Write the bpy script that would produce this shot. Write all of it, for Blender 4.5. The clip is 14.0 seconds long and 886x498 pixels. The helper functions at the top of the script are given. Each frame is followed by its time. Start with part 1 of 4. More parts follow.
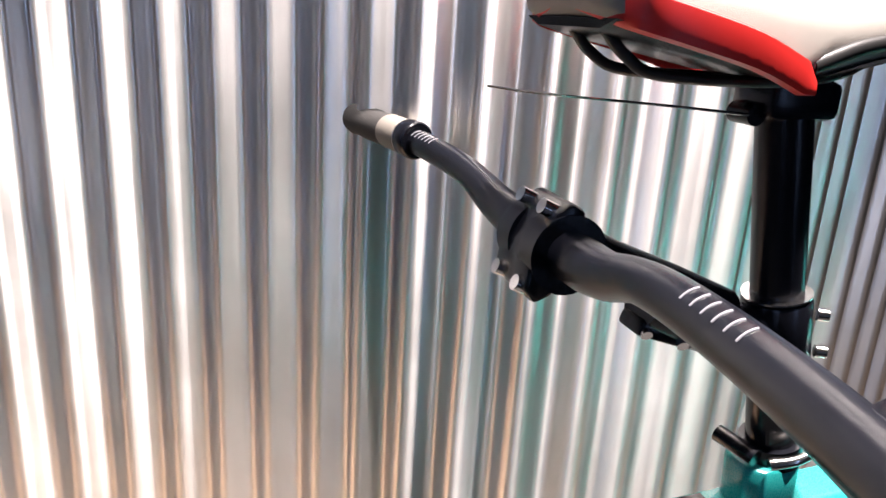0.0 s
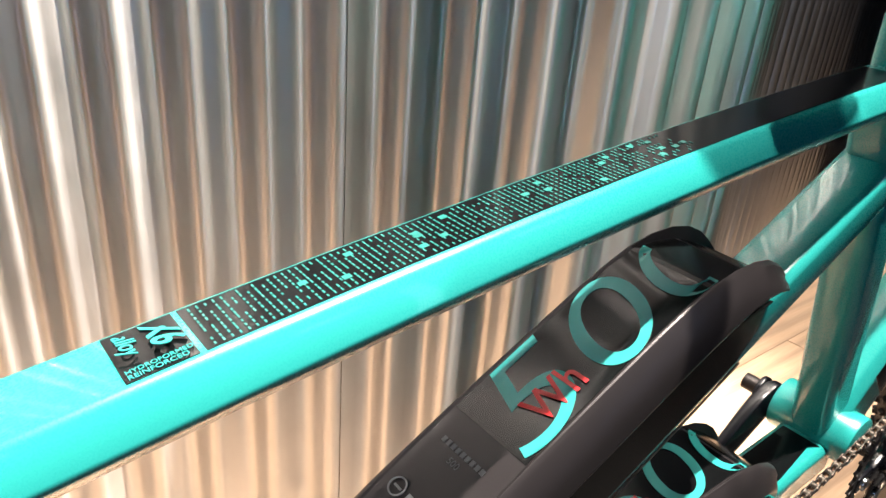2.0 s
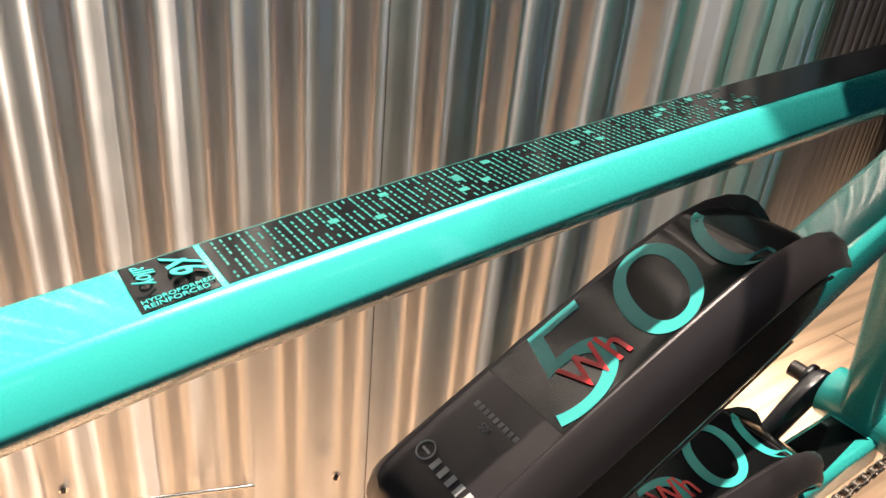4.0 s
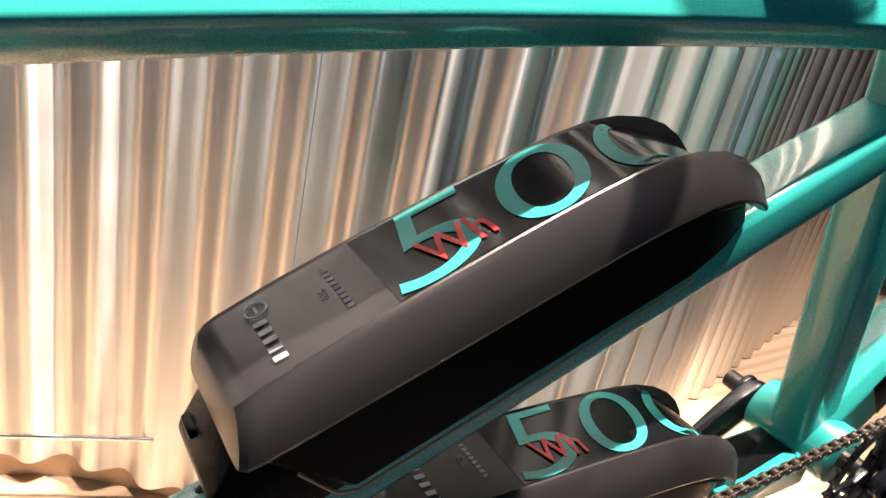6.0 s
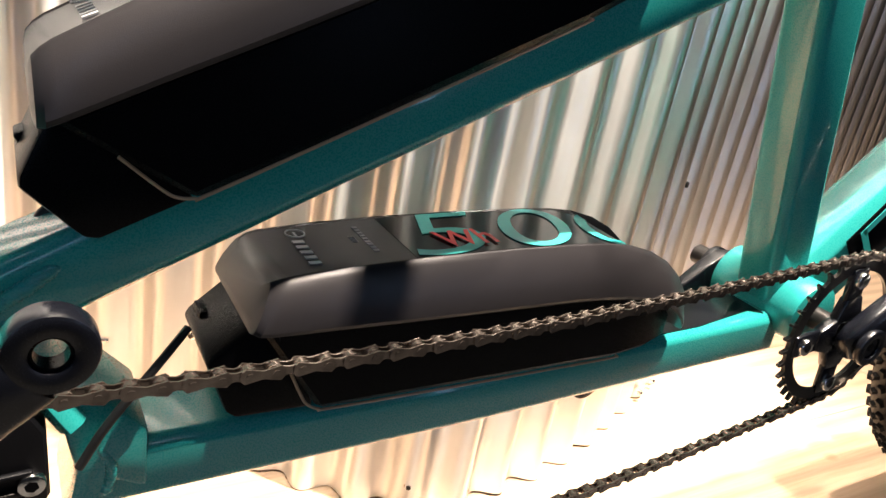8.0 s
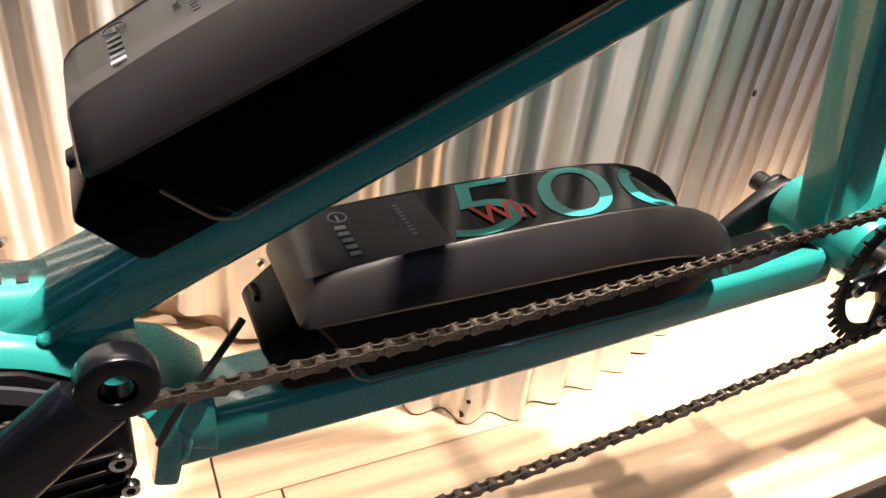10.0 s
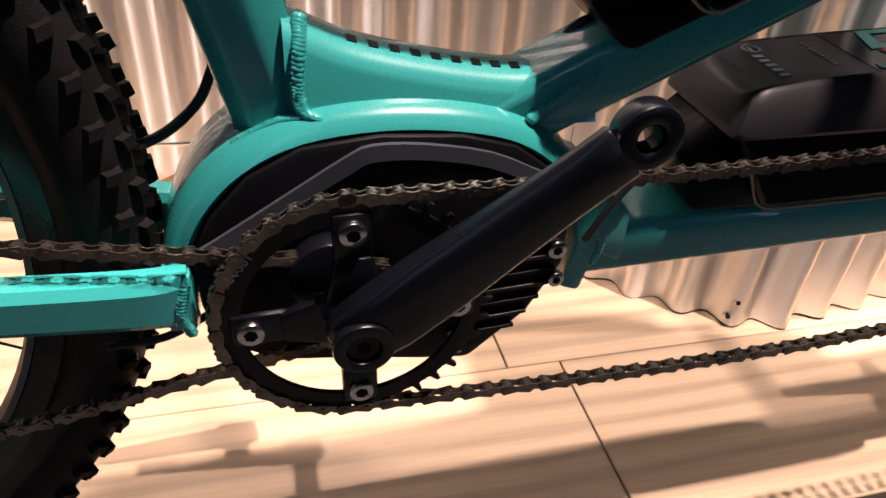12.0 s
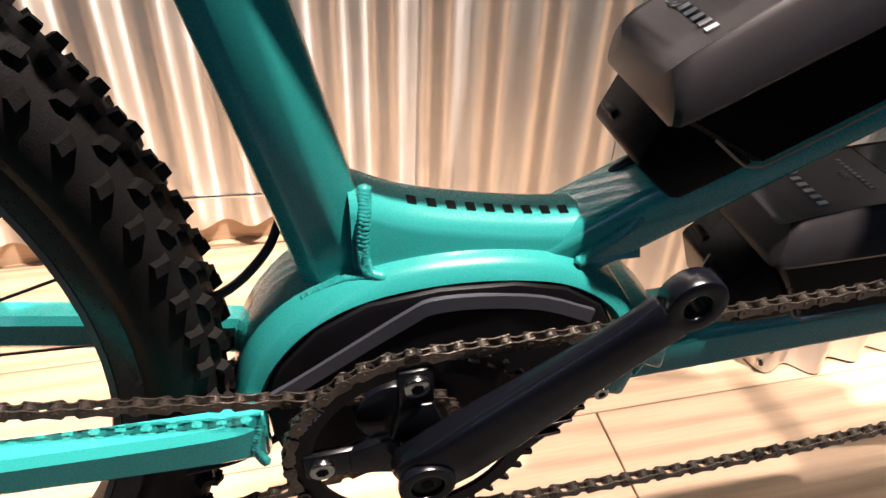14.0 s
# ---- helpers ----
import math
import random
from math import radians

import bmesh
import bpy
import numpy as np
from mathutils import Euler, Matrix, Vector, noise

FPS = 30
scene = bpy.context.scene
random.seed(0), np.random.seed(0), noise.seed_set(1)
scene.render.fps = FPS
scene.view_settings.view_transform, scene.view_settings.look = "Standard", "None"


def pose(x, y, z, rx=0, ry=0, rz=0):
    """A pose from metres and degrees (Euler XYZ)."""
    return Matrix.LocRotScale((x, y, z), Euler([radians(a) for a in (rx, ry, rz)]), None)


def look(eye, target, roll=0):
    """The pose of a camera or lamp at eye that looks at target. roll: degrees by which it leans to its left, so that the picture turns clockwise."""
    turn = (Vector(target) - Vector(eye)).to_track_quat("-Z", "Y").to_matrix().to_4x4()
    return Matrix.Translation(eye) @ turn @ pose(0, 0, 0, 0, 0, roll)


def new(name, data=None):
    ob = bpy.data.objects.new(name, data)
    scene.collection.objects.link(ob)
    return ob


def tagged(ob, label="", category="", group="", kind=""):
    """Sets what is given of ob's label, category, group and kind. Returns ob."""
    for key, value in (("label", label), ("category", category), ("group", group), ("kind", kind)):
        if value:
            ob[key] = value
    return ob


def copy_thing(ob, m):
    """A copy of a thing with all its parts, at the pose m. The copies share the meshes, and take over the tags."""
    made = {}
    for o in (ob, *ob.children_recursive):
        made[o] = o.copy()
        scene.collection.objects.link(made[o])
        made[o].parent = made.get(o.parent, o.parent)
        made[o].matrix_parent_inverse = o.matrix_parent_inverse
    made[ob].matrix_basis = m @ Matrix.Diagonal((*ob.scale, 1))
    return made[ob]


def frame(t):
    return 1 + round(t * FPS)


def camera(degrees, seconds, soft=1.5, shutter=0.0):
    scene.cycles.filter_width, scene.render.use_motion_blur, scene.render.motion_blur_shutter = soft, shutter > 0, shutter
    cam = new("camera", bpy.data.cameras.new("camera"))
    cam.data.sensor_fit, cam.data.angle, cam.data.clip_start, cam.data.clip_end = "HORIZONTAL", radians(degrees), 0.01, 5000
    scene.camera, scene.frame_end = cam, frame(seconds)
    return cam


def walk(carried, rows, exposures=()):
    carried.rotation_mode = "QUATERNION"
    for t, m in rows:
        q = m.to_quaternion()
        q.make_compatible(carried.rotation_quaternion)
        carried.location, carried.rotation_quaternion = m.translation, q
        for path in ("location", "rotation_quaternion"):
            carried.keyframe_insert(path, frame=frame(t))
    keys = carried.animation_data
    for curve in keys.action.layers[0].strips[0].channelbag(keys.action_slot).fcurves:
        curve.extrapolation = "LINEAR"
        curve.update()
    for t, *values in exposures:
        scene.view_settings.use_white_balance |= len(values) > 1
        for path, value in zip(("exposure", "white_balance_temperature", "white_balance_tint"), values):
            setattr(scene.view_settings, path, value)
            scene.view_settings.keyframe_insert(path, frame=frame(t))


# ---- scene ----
cam = camera(62.3, 14.0)
PATH = [
    (0, (0.227, -0.459, 1.244), (0.837, 1.349, 0.644), 3.6),
    (0.1, (0.172, -0.452, 1.237), (0.881, 1.315, 0.624), 4.1),
    (0.3, (0.12, -0.432, 1.2), (0.925, 1.276, 0.543), 5.3),
    (0.5, (0.067, -0.396, 1.162), (0.996, 1.23, 0.461), 6.1),
    (0.7, (0.009, -0.358, 1.128), (1.062, 1.152, 0.348), 8.2),
    (1, (-0.038, -0.329, 1.063), (1.164, 1.036, 0.231), 9.9),
    (1.5, (-0.051, -0.283, 0.975), (1.192, 1.06, 0.167), 7.8),
    (2, (-0.041, -0.262, 0.942), (1.119, 1.121, 0.081), 4.8),
    (2.2, (-0.04, -0.253, 0.933), (1.116, 1.133, 0.072), 4.1),
    (4.3, (-0.032, -0.251, 0.907), (1.019, 1.178, -0.017), 6.6),
    (4.5, (-0.035, -0.259, 0.897), (1.003, 1.175, -0.035), 7.4),
    (5, (-0.03, -0.288, 0.858), (0.989, 1.161, -0.071), 9.3),
    (5.5, (0.028, -0.304, 0.819), (1.12, 1.143, -0.026), 11.6),
    (6, (0.045, -0.312, 0.81), (1.134, 1.171, 0.026), 12.7),
    (6.5, (0.045, -0.318, 0.804), (1.106, 1.191, 0.031), 12.9),
    (7, (0.066, -0.347, 0.754), (1.082, 1.206, 0.007), 11.7),
    (7.5, (0.109, -0.388, 0.683), (1.1, 1.18, -0.065), 11.6),
    (8, (0.138, -0.406, 0.656), (1.152, 1.151, -0.083), 10.7),
    (8.2, (0.147, -0.417, 0.646), (1.157, 1.156, -0.066), 9.6),
    (10.3, (0.16, -0.391, 0.737), (0.885, 1.098, -0.385), 4.8),
    (10.5, (0.091, -0.406, 0.728), (0.73, 1.131, -0.38), 3.7),
    (11, (-0.008, -0.409, 0.673), (0.51, 1.149, -0.469), 3.0),
    (11.5, (-0.046, -0.408, 0.652), (0.414, 1.149, -0.516), 3.5),
    (12, (-0.048, -0.418, 0.65), (0.41, 1.132, -0.528), 4.5),
    (12.5, (-0.046, -0.409, 0.687), (0.459, 1.113, -0.509), 6.1),
    (13, (-0.041, -0.366, 0.726), (0.514, 1.108, -0.507), 6.7),
    (13.5, (-0.05, -0.362, 0.723), (0.419, 1.127, -0.527), 4.3),
    (14, (-0.064, -0.374, 0.75), (0.327, 1.152, -0.481), 2.4),
]
walk(cam, [(t, look(eye, target, roll)) for t, eye, target, roll in PATH],
     [(0, -0.12, 5900, 18), (1.0, -0.2, 6050, 14), (1.5, -0.28, 6100, 11), (2.2, -0.45, 6150, 11), (4.5, -0.7, 6500, 13), (5.4, -0.55, 6450, 14), (6.3, 0.1, 6400, 13), (7.5, 0.25, 6300, 10), (8.0, 0.1, 6350, 10), (10.3, -0.55, 6450, 13),
      (11.0, -0.93, 6350, 20), (12.3, -1.0, 6350, 24), (13.2, -0.78, 6300, 21), (14.0, -0.6, 6250, 17)])

# ---- light ----
world = bpy.data.worlds.new("hall_air")
world.use_nodes = True
world.node_tree.nodes["Background"].inputs[0].default_value = (0.55, 0.62, 0.75, 1)
world.node_tree.nodes["Background"].inputs[1].default_value = 0.02
scene.world = world


def spot(name, eye, target, watts, colour, degrees, radius, blend=0.3):
    d = bpy.data.lights.new(name, "SPOT")
    d.energy, d.color, d.spot_size, d.spot_blend, d.shadow_soft_size = watts, colour, radians(degrees), blend, radius
    ob = new(name, d)
    ob.matrix_world = look(eye, target)
    return ob


KEY = (0.92, -0.26, 3.5)
spot("key_spot", KEY, (0.35, 0.1, 0.3), 2000, (1.0, 0.86, 0.71), 38, 0.03)
for x, y, watts in ((0.3, 0.06, 750), (1.7, 0.02, 750)):
    spot("track_spot", (x, y, 3.5), (0.35, 0.1, 0.3), watts, (1.0, 0.86, 0.72), 44, 0.03)
# Extra spot at an assumed place, added to brighten the eastern boards and sheets.
spot("track_spot", (2.1, -0.25, 3.5), (1.75, 0.12, 0.0), 780, (1.0, 0.86, 0.72), 34, 0.03)


# ---- materials ----
def nodes_of(name):
    m = bpy.data.materials.new(name)
    m.use_nodes = True
    t = m.node_tree
    return m, t, t.nodes["Principled BSDF"]


def coord(t, scale, kind="Object", rot=(0, 0, 0)):
    tc = t.nodes.new("ShaderNodeTexCoord")
    mp = t.nodes.new("ShaderNodeMapping")
    mp.inputs["Scale"].default_value = scale
    mp.inputs["Rotation"].default_value = rot
    t.links.new(tc.outputs[kind], mp.inputs[0])
    return mp.outputs[0]


def noise_tex(t, vec, scale, detail=4, rough=0.55):
    n = t.nodes.new("ShaderNodeTexNoise")
    n.inputs["Scale"].default_value = scale
    n.inputs["Detail"].default_value = detail
    n.inputs["Roughness"].default_value = rough
    t.links.new(vec, n.inputs["Vector"])
    return n.outputs["Fac"]


def ramp(t, fac, stops):
    r = t.nodes.new("ShaderNodeValToRGB")
    els = r.color_ramp.elements
    while len(els) < len(stops):
        els.new(0.5)
    for e, (p, c) in zip(els, stops):
        e.position = p
        e.color = (*c, 1) if len(c) == 3 else c
    t.links.new(fac, r.inputs[0])
    return r.outputs[0]


def grey(v):
    return (v, v, v)


def bump(t, b, height, strength, distance):
    n = t.nodes.new("ShaderNodeBump")
    n.inputs["Strength"].default_value = strength
    n.inputs["Distance"].default_value = distance
    t.links.new(height, n.inputs["Height"])
    t.links.new(n.outputs[0], b.inputs["Normal"])


def mat(name, colour, rough, metal=0.0, vary=0.08, grain=400, relief=0.0, coat=0.0, spec=0.5, scale=8, patch=0.04):
    """A surface with a broad and a fine variation of colour and gloss."""
    m, t, b = nodes_of(name)
    v = coord(t, (1, 1, 1))
    big = noise_tex(t, v, scale, 3)
    fine = noise_tex(t, v, grain, 3)
    lo = tuple(max(0, c * (1 - vary)) for c in colour)
    hi = tuple(min(1, c * (1 + vary)) for c in colour)
    t.links.new(ramp(t, big, [(0.3, lo), (0.7, hi)]), b.inputs["Base Color"])
    t.links.new(ramp(t, fine, [(0.3, grey(max(0.02, rough - patch))), (0.7, grey(min(1, rough + patch)))]), b.inputs["Roughness"])
    b.inputs["Metallic"].default_value = metal
    b.inputs["Coat Weight"].default_value = coat
    b.inputs["Coat Roughness"].default_value = 0.035
    b.inputs["Specular IOR Level"].default_value = spec
    if relief:
        bump(t, b, fine, relief, 0.001)
    return m


TEAL = mat("turquoise_paint", (0.025, 0.325, 0.306), 0.28, vary=0.04, coat=0.6, grain=900, scale=5)
DECAL = mat("black_gloss_decal", (0.004, 0.0045, 0.005), 0.16, vary=0.3, spec=0.3)
PRINT = mat("turquoise_print", (0.035, 0.38, 0.36), 0.35, vary=0.05)
FINE = mat("dark_turquoise_print", (0.02, 0.17, 0.15), 0.35, vary=0.2)
RED = mat("red_print", (0.75, 0.03, 0.035), 0.4)
WHITE = mat("pale_print", (0.72, 0.72, 0.74), 0.4)
PALE = mat("dull_pale_print", (0.42, 0.42, 0.44), 0.45)
DIM = mat("grey_print", (0.16, 0.16, 0.18), 0.45)
SHELL = mat("charcoal_shell", (0.030, 0.027, 0.029), 0.34, metal=0.32, vary=0.12, grain=1500, relief=0.10, spec=0.4)
BODY = mat("black_plastic", (0.004, 0.004, 0.0045), 0.28, vary=0.2, grain=1600, relief=0.06, spec=0.07)
MOTOR = mat("motor_black", (0.004, 0.004, 0.005), 0.42, vary=0.25, grain=1200, relief=0.12, spec=0.12)
ACCENT = mat("grey_accent", (0.050, 0.052, 0.066), 0.36, metal=0.3, vary=0.1)
ANOD = mat("black_anodised", (0.004, 0.0045, 0.007), 0.24, vary=0.2, grain=1800, relief=0.05, spec=0.45)
STEELB = mat("dark_steel", (0.03, 0.027, 0.026), 0.38, metal=0.75, vary=0.3, grain=500)
CHAIN = mat("chain_steel", (0.20, 0.165, 0.14), 0.22, metal=0.9, vary=0.35, grain=700, scale=120)
CHROME = mat("bright_steel", (0.78, 0.76, 0.74), 0.16, metal=1.0, vary=0.06)
RUBBER = mat("tyre_rubber", (0.0075, 0.0068, 0.0066), 0.58, vary=0.3, grain=900, relief=0.35, spec=0.15, scale=30)
RIM = mat("rim_black", (0.012, 0.012, 0.013), 0.3, spec=0.5)
CABLE = mat("cable_black", (0.008, 0.008, 0.008), 0.4)
GRIP = mat("grip_rubber", (0.02, 0.019, 0.018), 0.75, vary=0.2, grain=700, relief=0.5)
BEIGE = mat("grip_taupe", (0.16, 0.145, 0.125), 0.6, vary=0.1, grain=900, relief=0.2)
SADDLE = mat("saddle_grey", (0.25, 0.235, 0.21), 0.55, vary=0.06, grain=1500, relief=0.25)
SADRED = mat("saddle_red", (0.72, 0.028, 0.022), 0.38, vary=0.08)
GALV = mat("galvanised_strap", (0.32, 0.32, 0.33), 0.45, metal=0.8, vary=0.35, grain=200, scale=60)
EDGE_GLINT = mat("edge_tan", (0.40, 0.29, 0.18), 0.35)
HALLW = mat("hall_white", (0.20, 0.205, 0.22), 0.7, vary=0.05, grain=60, scale=0.6)
HALLD = mat("hall_dark", (0.035, 0.036, 0.04), 0.8, vary=0.3, grain=30, scale=0.5)
CARPET = mat("hall_carpet", (0.035, 0.034, 0.033), 0.95, vary=0.2, grain=300, relief=0.3, scale=2)


def sheet_metal():
    m, t, b = nodes_of("corrugated_aluminium")
    v = coord(t, (1, 1, 1))
    streak = noise_tex(t, coord(t, (60, 60, 2.0)), 1.0, 4)
    cloud = noise_tex(t, v, 5, 4, 0.6)
    fine = noise_tex(t, coord(t, (900, 900, 40)), 1.0, 2)
    mix = t.nodes.new("ShaderNodeMath")
    mix.operation = "MULTIPLY"
    t.links.new(streak, mix.inputs[0])
    t.links.new(cloud, mix.inputs[1])
    t.links.new(ramp(t, cloud, [(0.3, (0.70, 0.69, 0.68)), (0.7, (0.82, 0.815, 0.81))]), b.inputs["Base Color"])
    t.links.new(ramp(t, mix.outputs[0], [(0.12, grey(0.34)), (0.42, grey(0.43))]), b.inputs["Roughness"])
    b.inputs["Metallic"].default_value = 1.0
    b.inputs["Anisotropic"].default_value = 0.88
    b.inputs["Anisotropic Rotation"].default_value = 0.25
    tan = t.nodes.new("ShaderNodeTangent")
    tan.direction_type, tan.axis = "RADIAL", "Z"
    t.links.new(tan.outputs[0], b.inputs["Tangent"])
    bump(t, b, fine, 0.05, 0.001)
    return m


def pine(name, tint):
    """Pale knotty pine; the grain runs along the board's x and each board has its own shade."""
    m, t, b = nodes_of(name)
    info = t.nodes.new("ShaderNodeObjectInfo")
    tc = t.nodes.new("ShaderNodeTexCoord")
    shift = t.nodes.new("ShaderNodeVectorMath")
    shift.operation = "ADD"
    sc = t.nodes.new("ShaderNodeVectorMath")
    sc.operation = "SCALE"
    sc.inputs[0].default_value = (7.0, 13.0, 3.0)
    t.links.new(info.outputs["Random"], sc.inputs["Scale"])
    t.links.new(tc.outputs["Object"], shift.inputs[0])
    t.links.new(sc.outputs[0], shift.inputs[1])
    mp = t.nodes.new("ShaderNodeMapping")
    mp.inputs["Scale"].default_value = (1.1, 9.0, 9.0)
    t.links.new(shift.outputs[0], mp.inputs[0])
    wave = t.nodes.new("ShaderNodeTexWave")
    wave.bands_direction = "Y"
    wave.inputs["Scale"].default_value = 0.9
    wave.inputs["Distortion"].default_value = 7.0
    wave.inputs["Detail"].default_value = 3
    wave.inputs["Detail Scale"].default_value = 0.9
    t.links.new(mp.outputs[0], wave.inputs["Vector"])
    fibre = t.nodes.new("ShaderNodeMapping")
    fibre.inputs["Scale"].default_value = (12, 260, 260)
    t.links.new(shift.outputs[0], fibre.inputs[0])
    fib = noise_tex(t, fibre.outputs[0], 1.0, 3)
    knot = t.nodes.new("ShaderNodeTexVoronoi")
    knot.inputs["Scale"].default_value = 1.0
    km = t.nodes.new("ShaderNodeMapping")
    km.inputs["Scale"].default_value = (4.2, 7.0, 1.0)
    t.links.new(shift.outputs[0], km.inputs[0])
    t.links.new(km.outputs[0], knot.inputs["Vector"])
    base = ramp(t, wave.outputs["Fac"], [(0.0, tuple(c * 0.80 for c in tint)), (0.55, tint), (1.0, tuple(min(1, c * 1.08) for c in tint))])
    m1 = t.nodes.new("ShaderNodeMix")
    m1.data_type = "RGBA"
    m1.blend_type = "MULTIPLY"
    m1.inputs[0].default_value = 0.55
    t.links.new(base, m1.inputs[6])
    t.links.new(ramp(t, fib, [(0.3, (0.82, 0.76, 0.68)), (0.65, (1, 1, 1))]), m1.inputs[7])
    m2 = t.nodes.new("ShaderNodeMix")
    m2.data_type = "RGBA"
    t.links.new(ramp(t, knot.outputs["Distance"], [(0.06, (0.75, 0.75, 0.75)), (0.11, (0, 0, 0))]), m2.inputs[0])
    t.links.new(m1.outputs[2], m2.inputs[6])
    m2.inputs[7].default_value = (0.42, 0.16, 0.075, 1)
    t.links.new(m2.outputs[2], b.inputs["Base Color"])
    b.inputs["Roughness"].default_value = 0.55
    bump(t, b, fib, 0.15, 0.001)
    return m


METAL = sheet_metal()
PINE = pine("pine_board", (0.57, 0.405, 0.27))


# ---- mesh helpers ----
def finish(bm, name, material, sharp=38):
    bmesh.ops.recalc_face_normals(bm, faces=bm.faces)
    lim = radians(sharp)
    for f in bm.faces:
        f.smooth = True
    for e in bm.edges:
        e.smooth = len(e.link_faces) == 2 and e.calc_face_angle(0) < lim
    me = bpy.data.meshes.new(name)
    bm.to_mesh(me)
    bm.free()
    me.materials.append(material)
    return me


def part(name, bm, material, parent=None, label="", sharp=38):
    ob = new(name, finish(bm, name, material, sharp))
    ob.parent = parent
    if parent is not None:
        ob.matrix_parent_inverse = Matrix.Translation(-parent.matrix_world.translation) if parent.type == "EMPTY" else Matrix()
    return tagged(ob, label)


def thing(name, label, category, at=(0, 0, 0), group="", kind=""):
    ob = new(name)
    ob.location = at
    ob.matrix_world = Matrix.Translation(at)
    ob.empty_display_size = 0.05
    return tagged(ob, label, category, group, kind)


def ring_faces(bm, rings, closed=True, caps=True):
    n = len(rings[0])
    for a, b in zip(rings, rings[1:]):
        for i in range(n if closed else n - 1):
            bm.faces.new((a[i], a[(i + 1) % n], b[(i + 1) % n], b[i]))
    if caps:
        bm.faces.new(rings[0])
        bm.faces.new(rings[-1])


def loft(sections, bm=None, closed=True, caps=True):
    bm = bm or bmesh.new()
    ring_faces(bm, [[bm.verts.new(p) for p in s] for s in sections], closed, caps)
    return bm


def chamfered(half_y, half_w, c):
    """An eight-cornered section, wide in y, tall in w."""
    return [(-half_y + c, -half_w), (half_y - c, -half_w), (half_y, -half_w + c), (half_y, half_w - c),
            (half_y - c, half_w), (-half_y + c, half_w), (-half_y, half_w - c), (-half_y, -half_w + c)]


def beam(points, section, round_=0.0):
    """Sweep a section of (y, w) pairs along points (x, z) in the bike's plane."""
    rings = []
    for i, (x, z) in enumerate(points):
        a, b = points[max(0, i - 1)], points[min(len(points) - 1, i + 1)]
        d = Vector((b[0] - a[0], b[1] - a[1])).normalized()
        sec = section(i / (len(points) - 1)) if callable(section) else section
        rings.append([(x - d.y * w, y, z + d.x * w) for y, w in sec])
    bm = loft(rings)
    if round_:
        soften(bm, round_)
    return bm


def soften(bm, r, segments=2, angle=25):
    bmesh.ops.recalc_face_normals(bm, faces=bm.faces)
    es = [e for e in bm.edges if len(e.link_faces) == 2 and e.calc_face_angle(0) > radians(angle)]
    bmesh.ops.bevel(bm, geom=es, offset=r, segments=segments, profile=0.5, affect="EDGES", clamp_overlap=True)


def pipe(points, r, n=12, bm=None, caps=True):
    """A round bar through points, r a number or one per point."""
    pts = [Vector(p) for p in points]
    rs = r if isinstance(r, (list, tuple)) else [r] * len(pts)
    rings, side = [], None
    bm = bm or bmesh.new()
    for i, p in enumerate(pts):
        d = (pts[min(i + 1, len(pts) - 1)] - pts[max(i - 1, 0)]).normalized()
        if side is None:
            side = d.orthogonal().normalized()
        side = (side - d * side.dot(d)).normalized()
        up = d.cross(side)
        rings.append([bm.verts.new(p + (side * math.cos(k * math.tau / n) + up * math.sin(k * math.tau / n)) * rs[i]) for k in range(n)])
    ring_faces(bm, rings, True, caps)
    return bm


def curve(points, steps=6):
    """Catmull-Rom points through the given ones."""
    p = [Vector(q) for q in points]
    p = [p[0] * 2 - p[1]] + p + [p[-1] * 2 - p[-2]]
    out = []
    for a, b, c, d in zip(p, p[1:], p[2:], p[3:]):
        for k in range(steps):
            s = k / steps
            out.append(0.5 * (2 * b + (c - a) * s + (2 * a - 5 * b + 4 * c - d) * s * s + (3 * b - a - 3 * c + d) * s ** 3))
    return out + [p[-2]]


def prism(poly, y0, y1, round_=0.0, segments=2):
    """A plate: a polygon of (x, z) between two depths."""
    bm = loft([[(x, y, z) for x, z in poly] for y in (y0, y1)])
    if round_:
        soften(bm, round_, segments, 30)
    return bm


def box(cx, cy, cz, sx, sy, sz, round_=0.0, m=None):
    bm = bmesh.new()
    bmesh.ops.create_cube(bm, size=1, matrix=(m or Matrix()) @ Matrix.Translation((cx, cy, cz)) @ Matrix.Diagonal((sx, sy, sz, 1)))
    if round_:
        soften(bm, round_)
    return bm


def join(bm, other):
    me = bpy.data.meshes.new("tmp")
    other.to_mesh(me)
    other.free()
    bm.from_mesh(me)
    bpy.data.meshes.remove(me)
    return bm


def washer(cx, y0, y1, cz, r_out, r_in, n=32):
    """A ring about the y axis."""
    def circ(r, y):
        return [(cx + r * math.cos(k * math.tau / n), y, cz + r * math.sin(k * math.tau / n)) for k in range(n)]
    bm = bmesh.new()
    rings = [[bm.verts.new(p) for p in circ(r, y)] for r, y in ((r_out, y0), (r_out, y1), (r_in, y1), (r_in, y0), (r_out, y0))][:4]
    rings.append(rings[0])
    ring_faces(bm, rings, True, False)
    return bm


def disc(cx, y0, y1, cz, r, n=24, round_=0.0):
    bm = pipe([(cx, y0, cz), (cx, y1, cz)], r, n)
    if round_:
        soften(bm, round_, 2, 50)
    return bm


def arc(cx, cz, r, a0, a1, n):
    return [(cx + r * math.cos(radians(a0 + (a1 - a0) * k / n)), cz + r * math.sin(radians(a0 + (a1 - a0) * k / n))) for k in range(n + 1)]


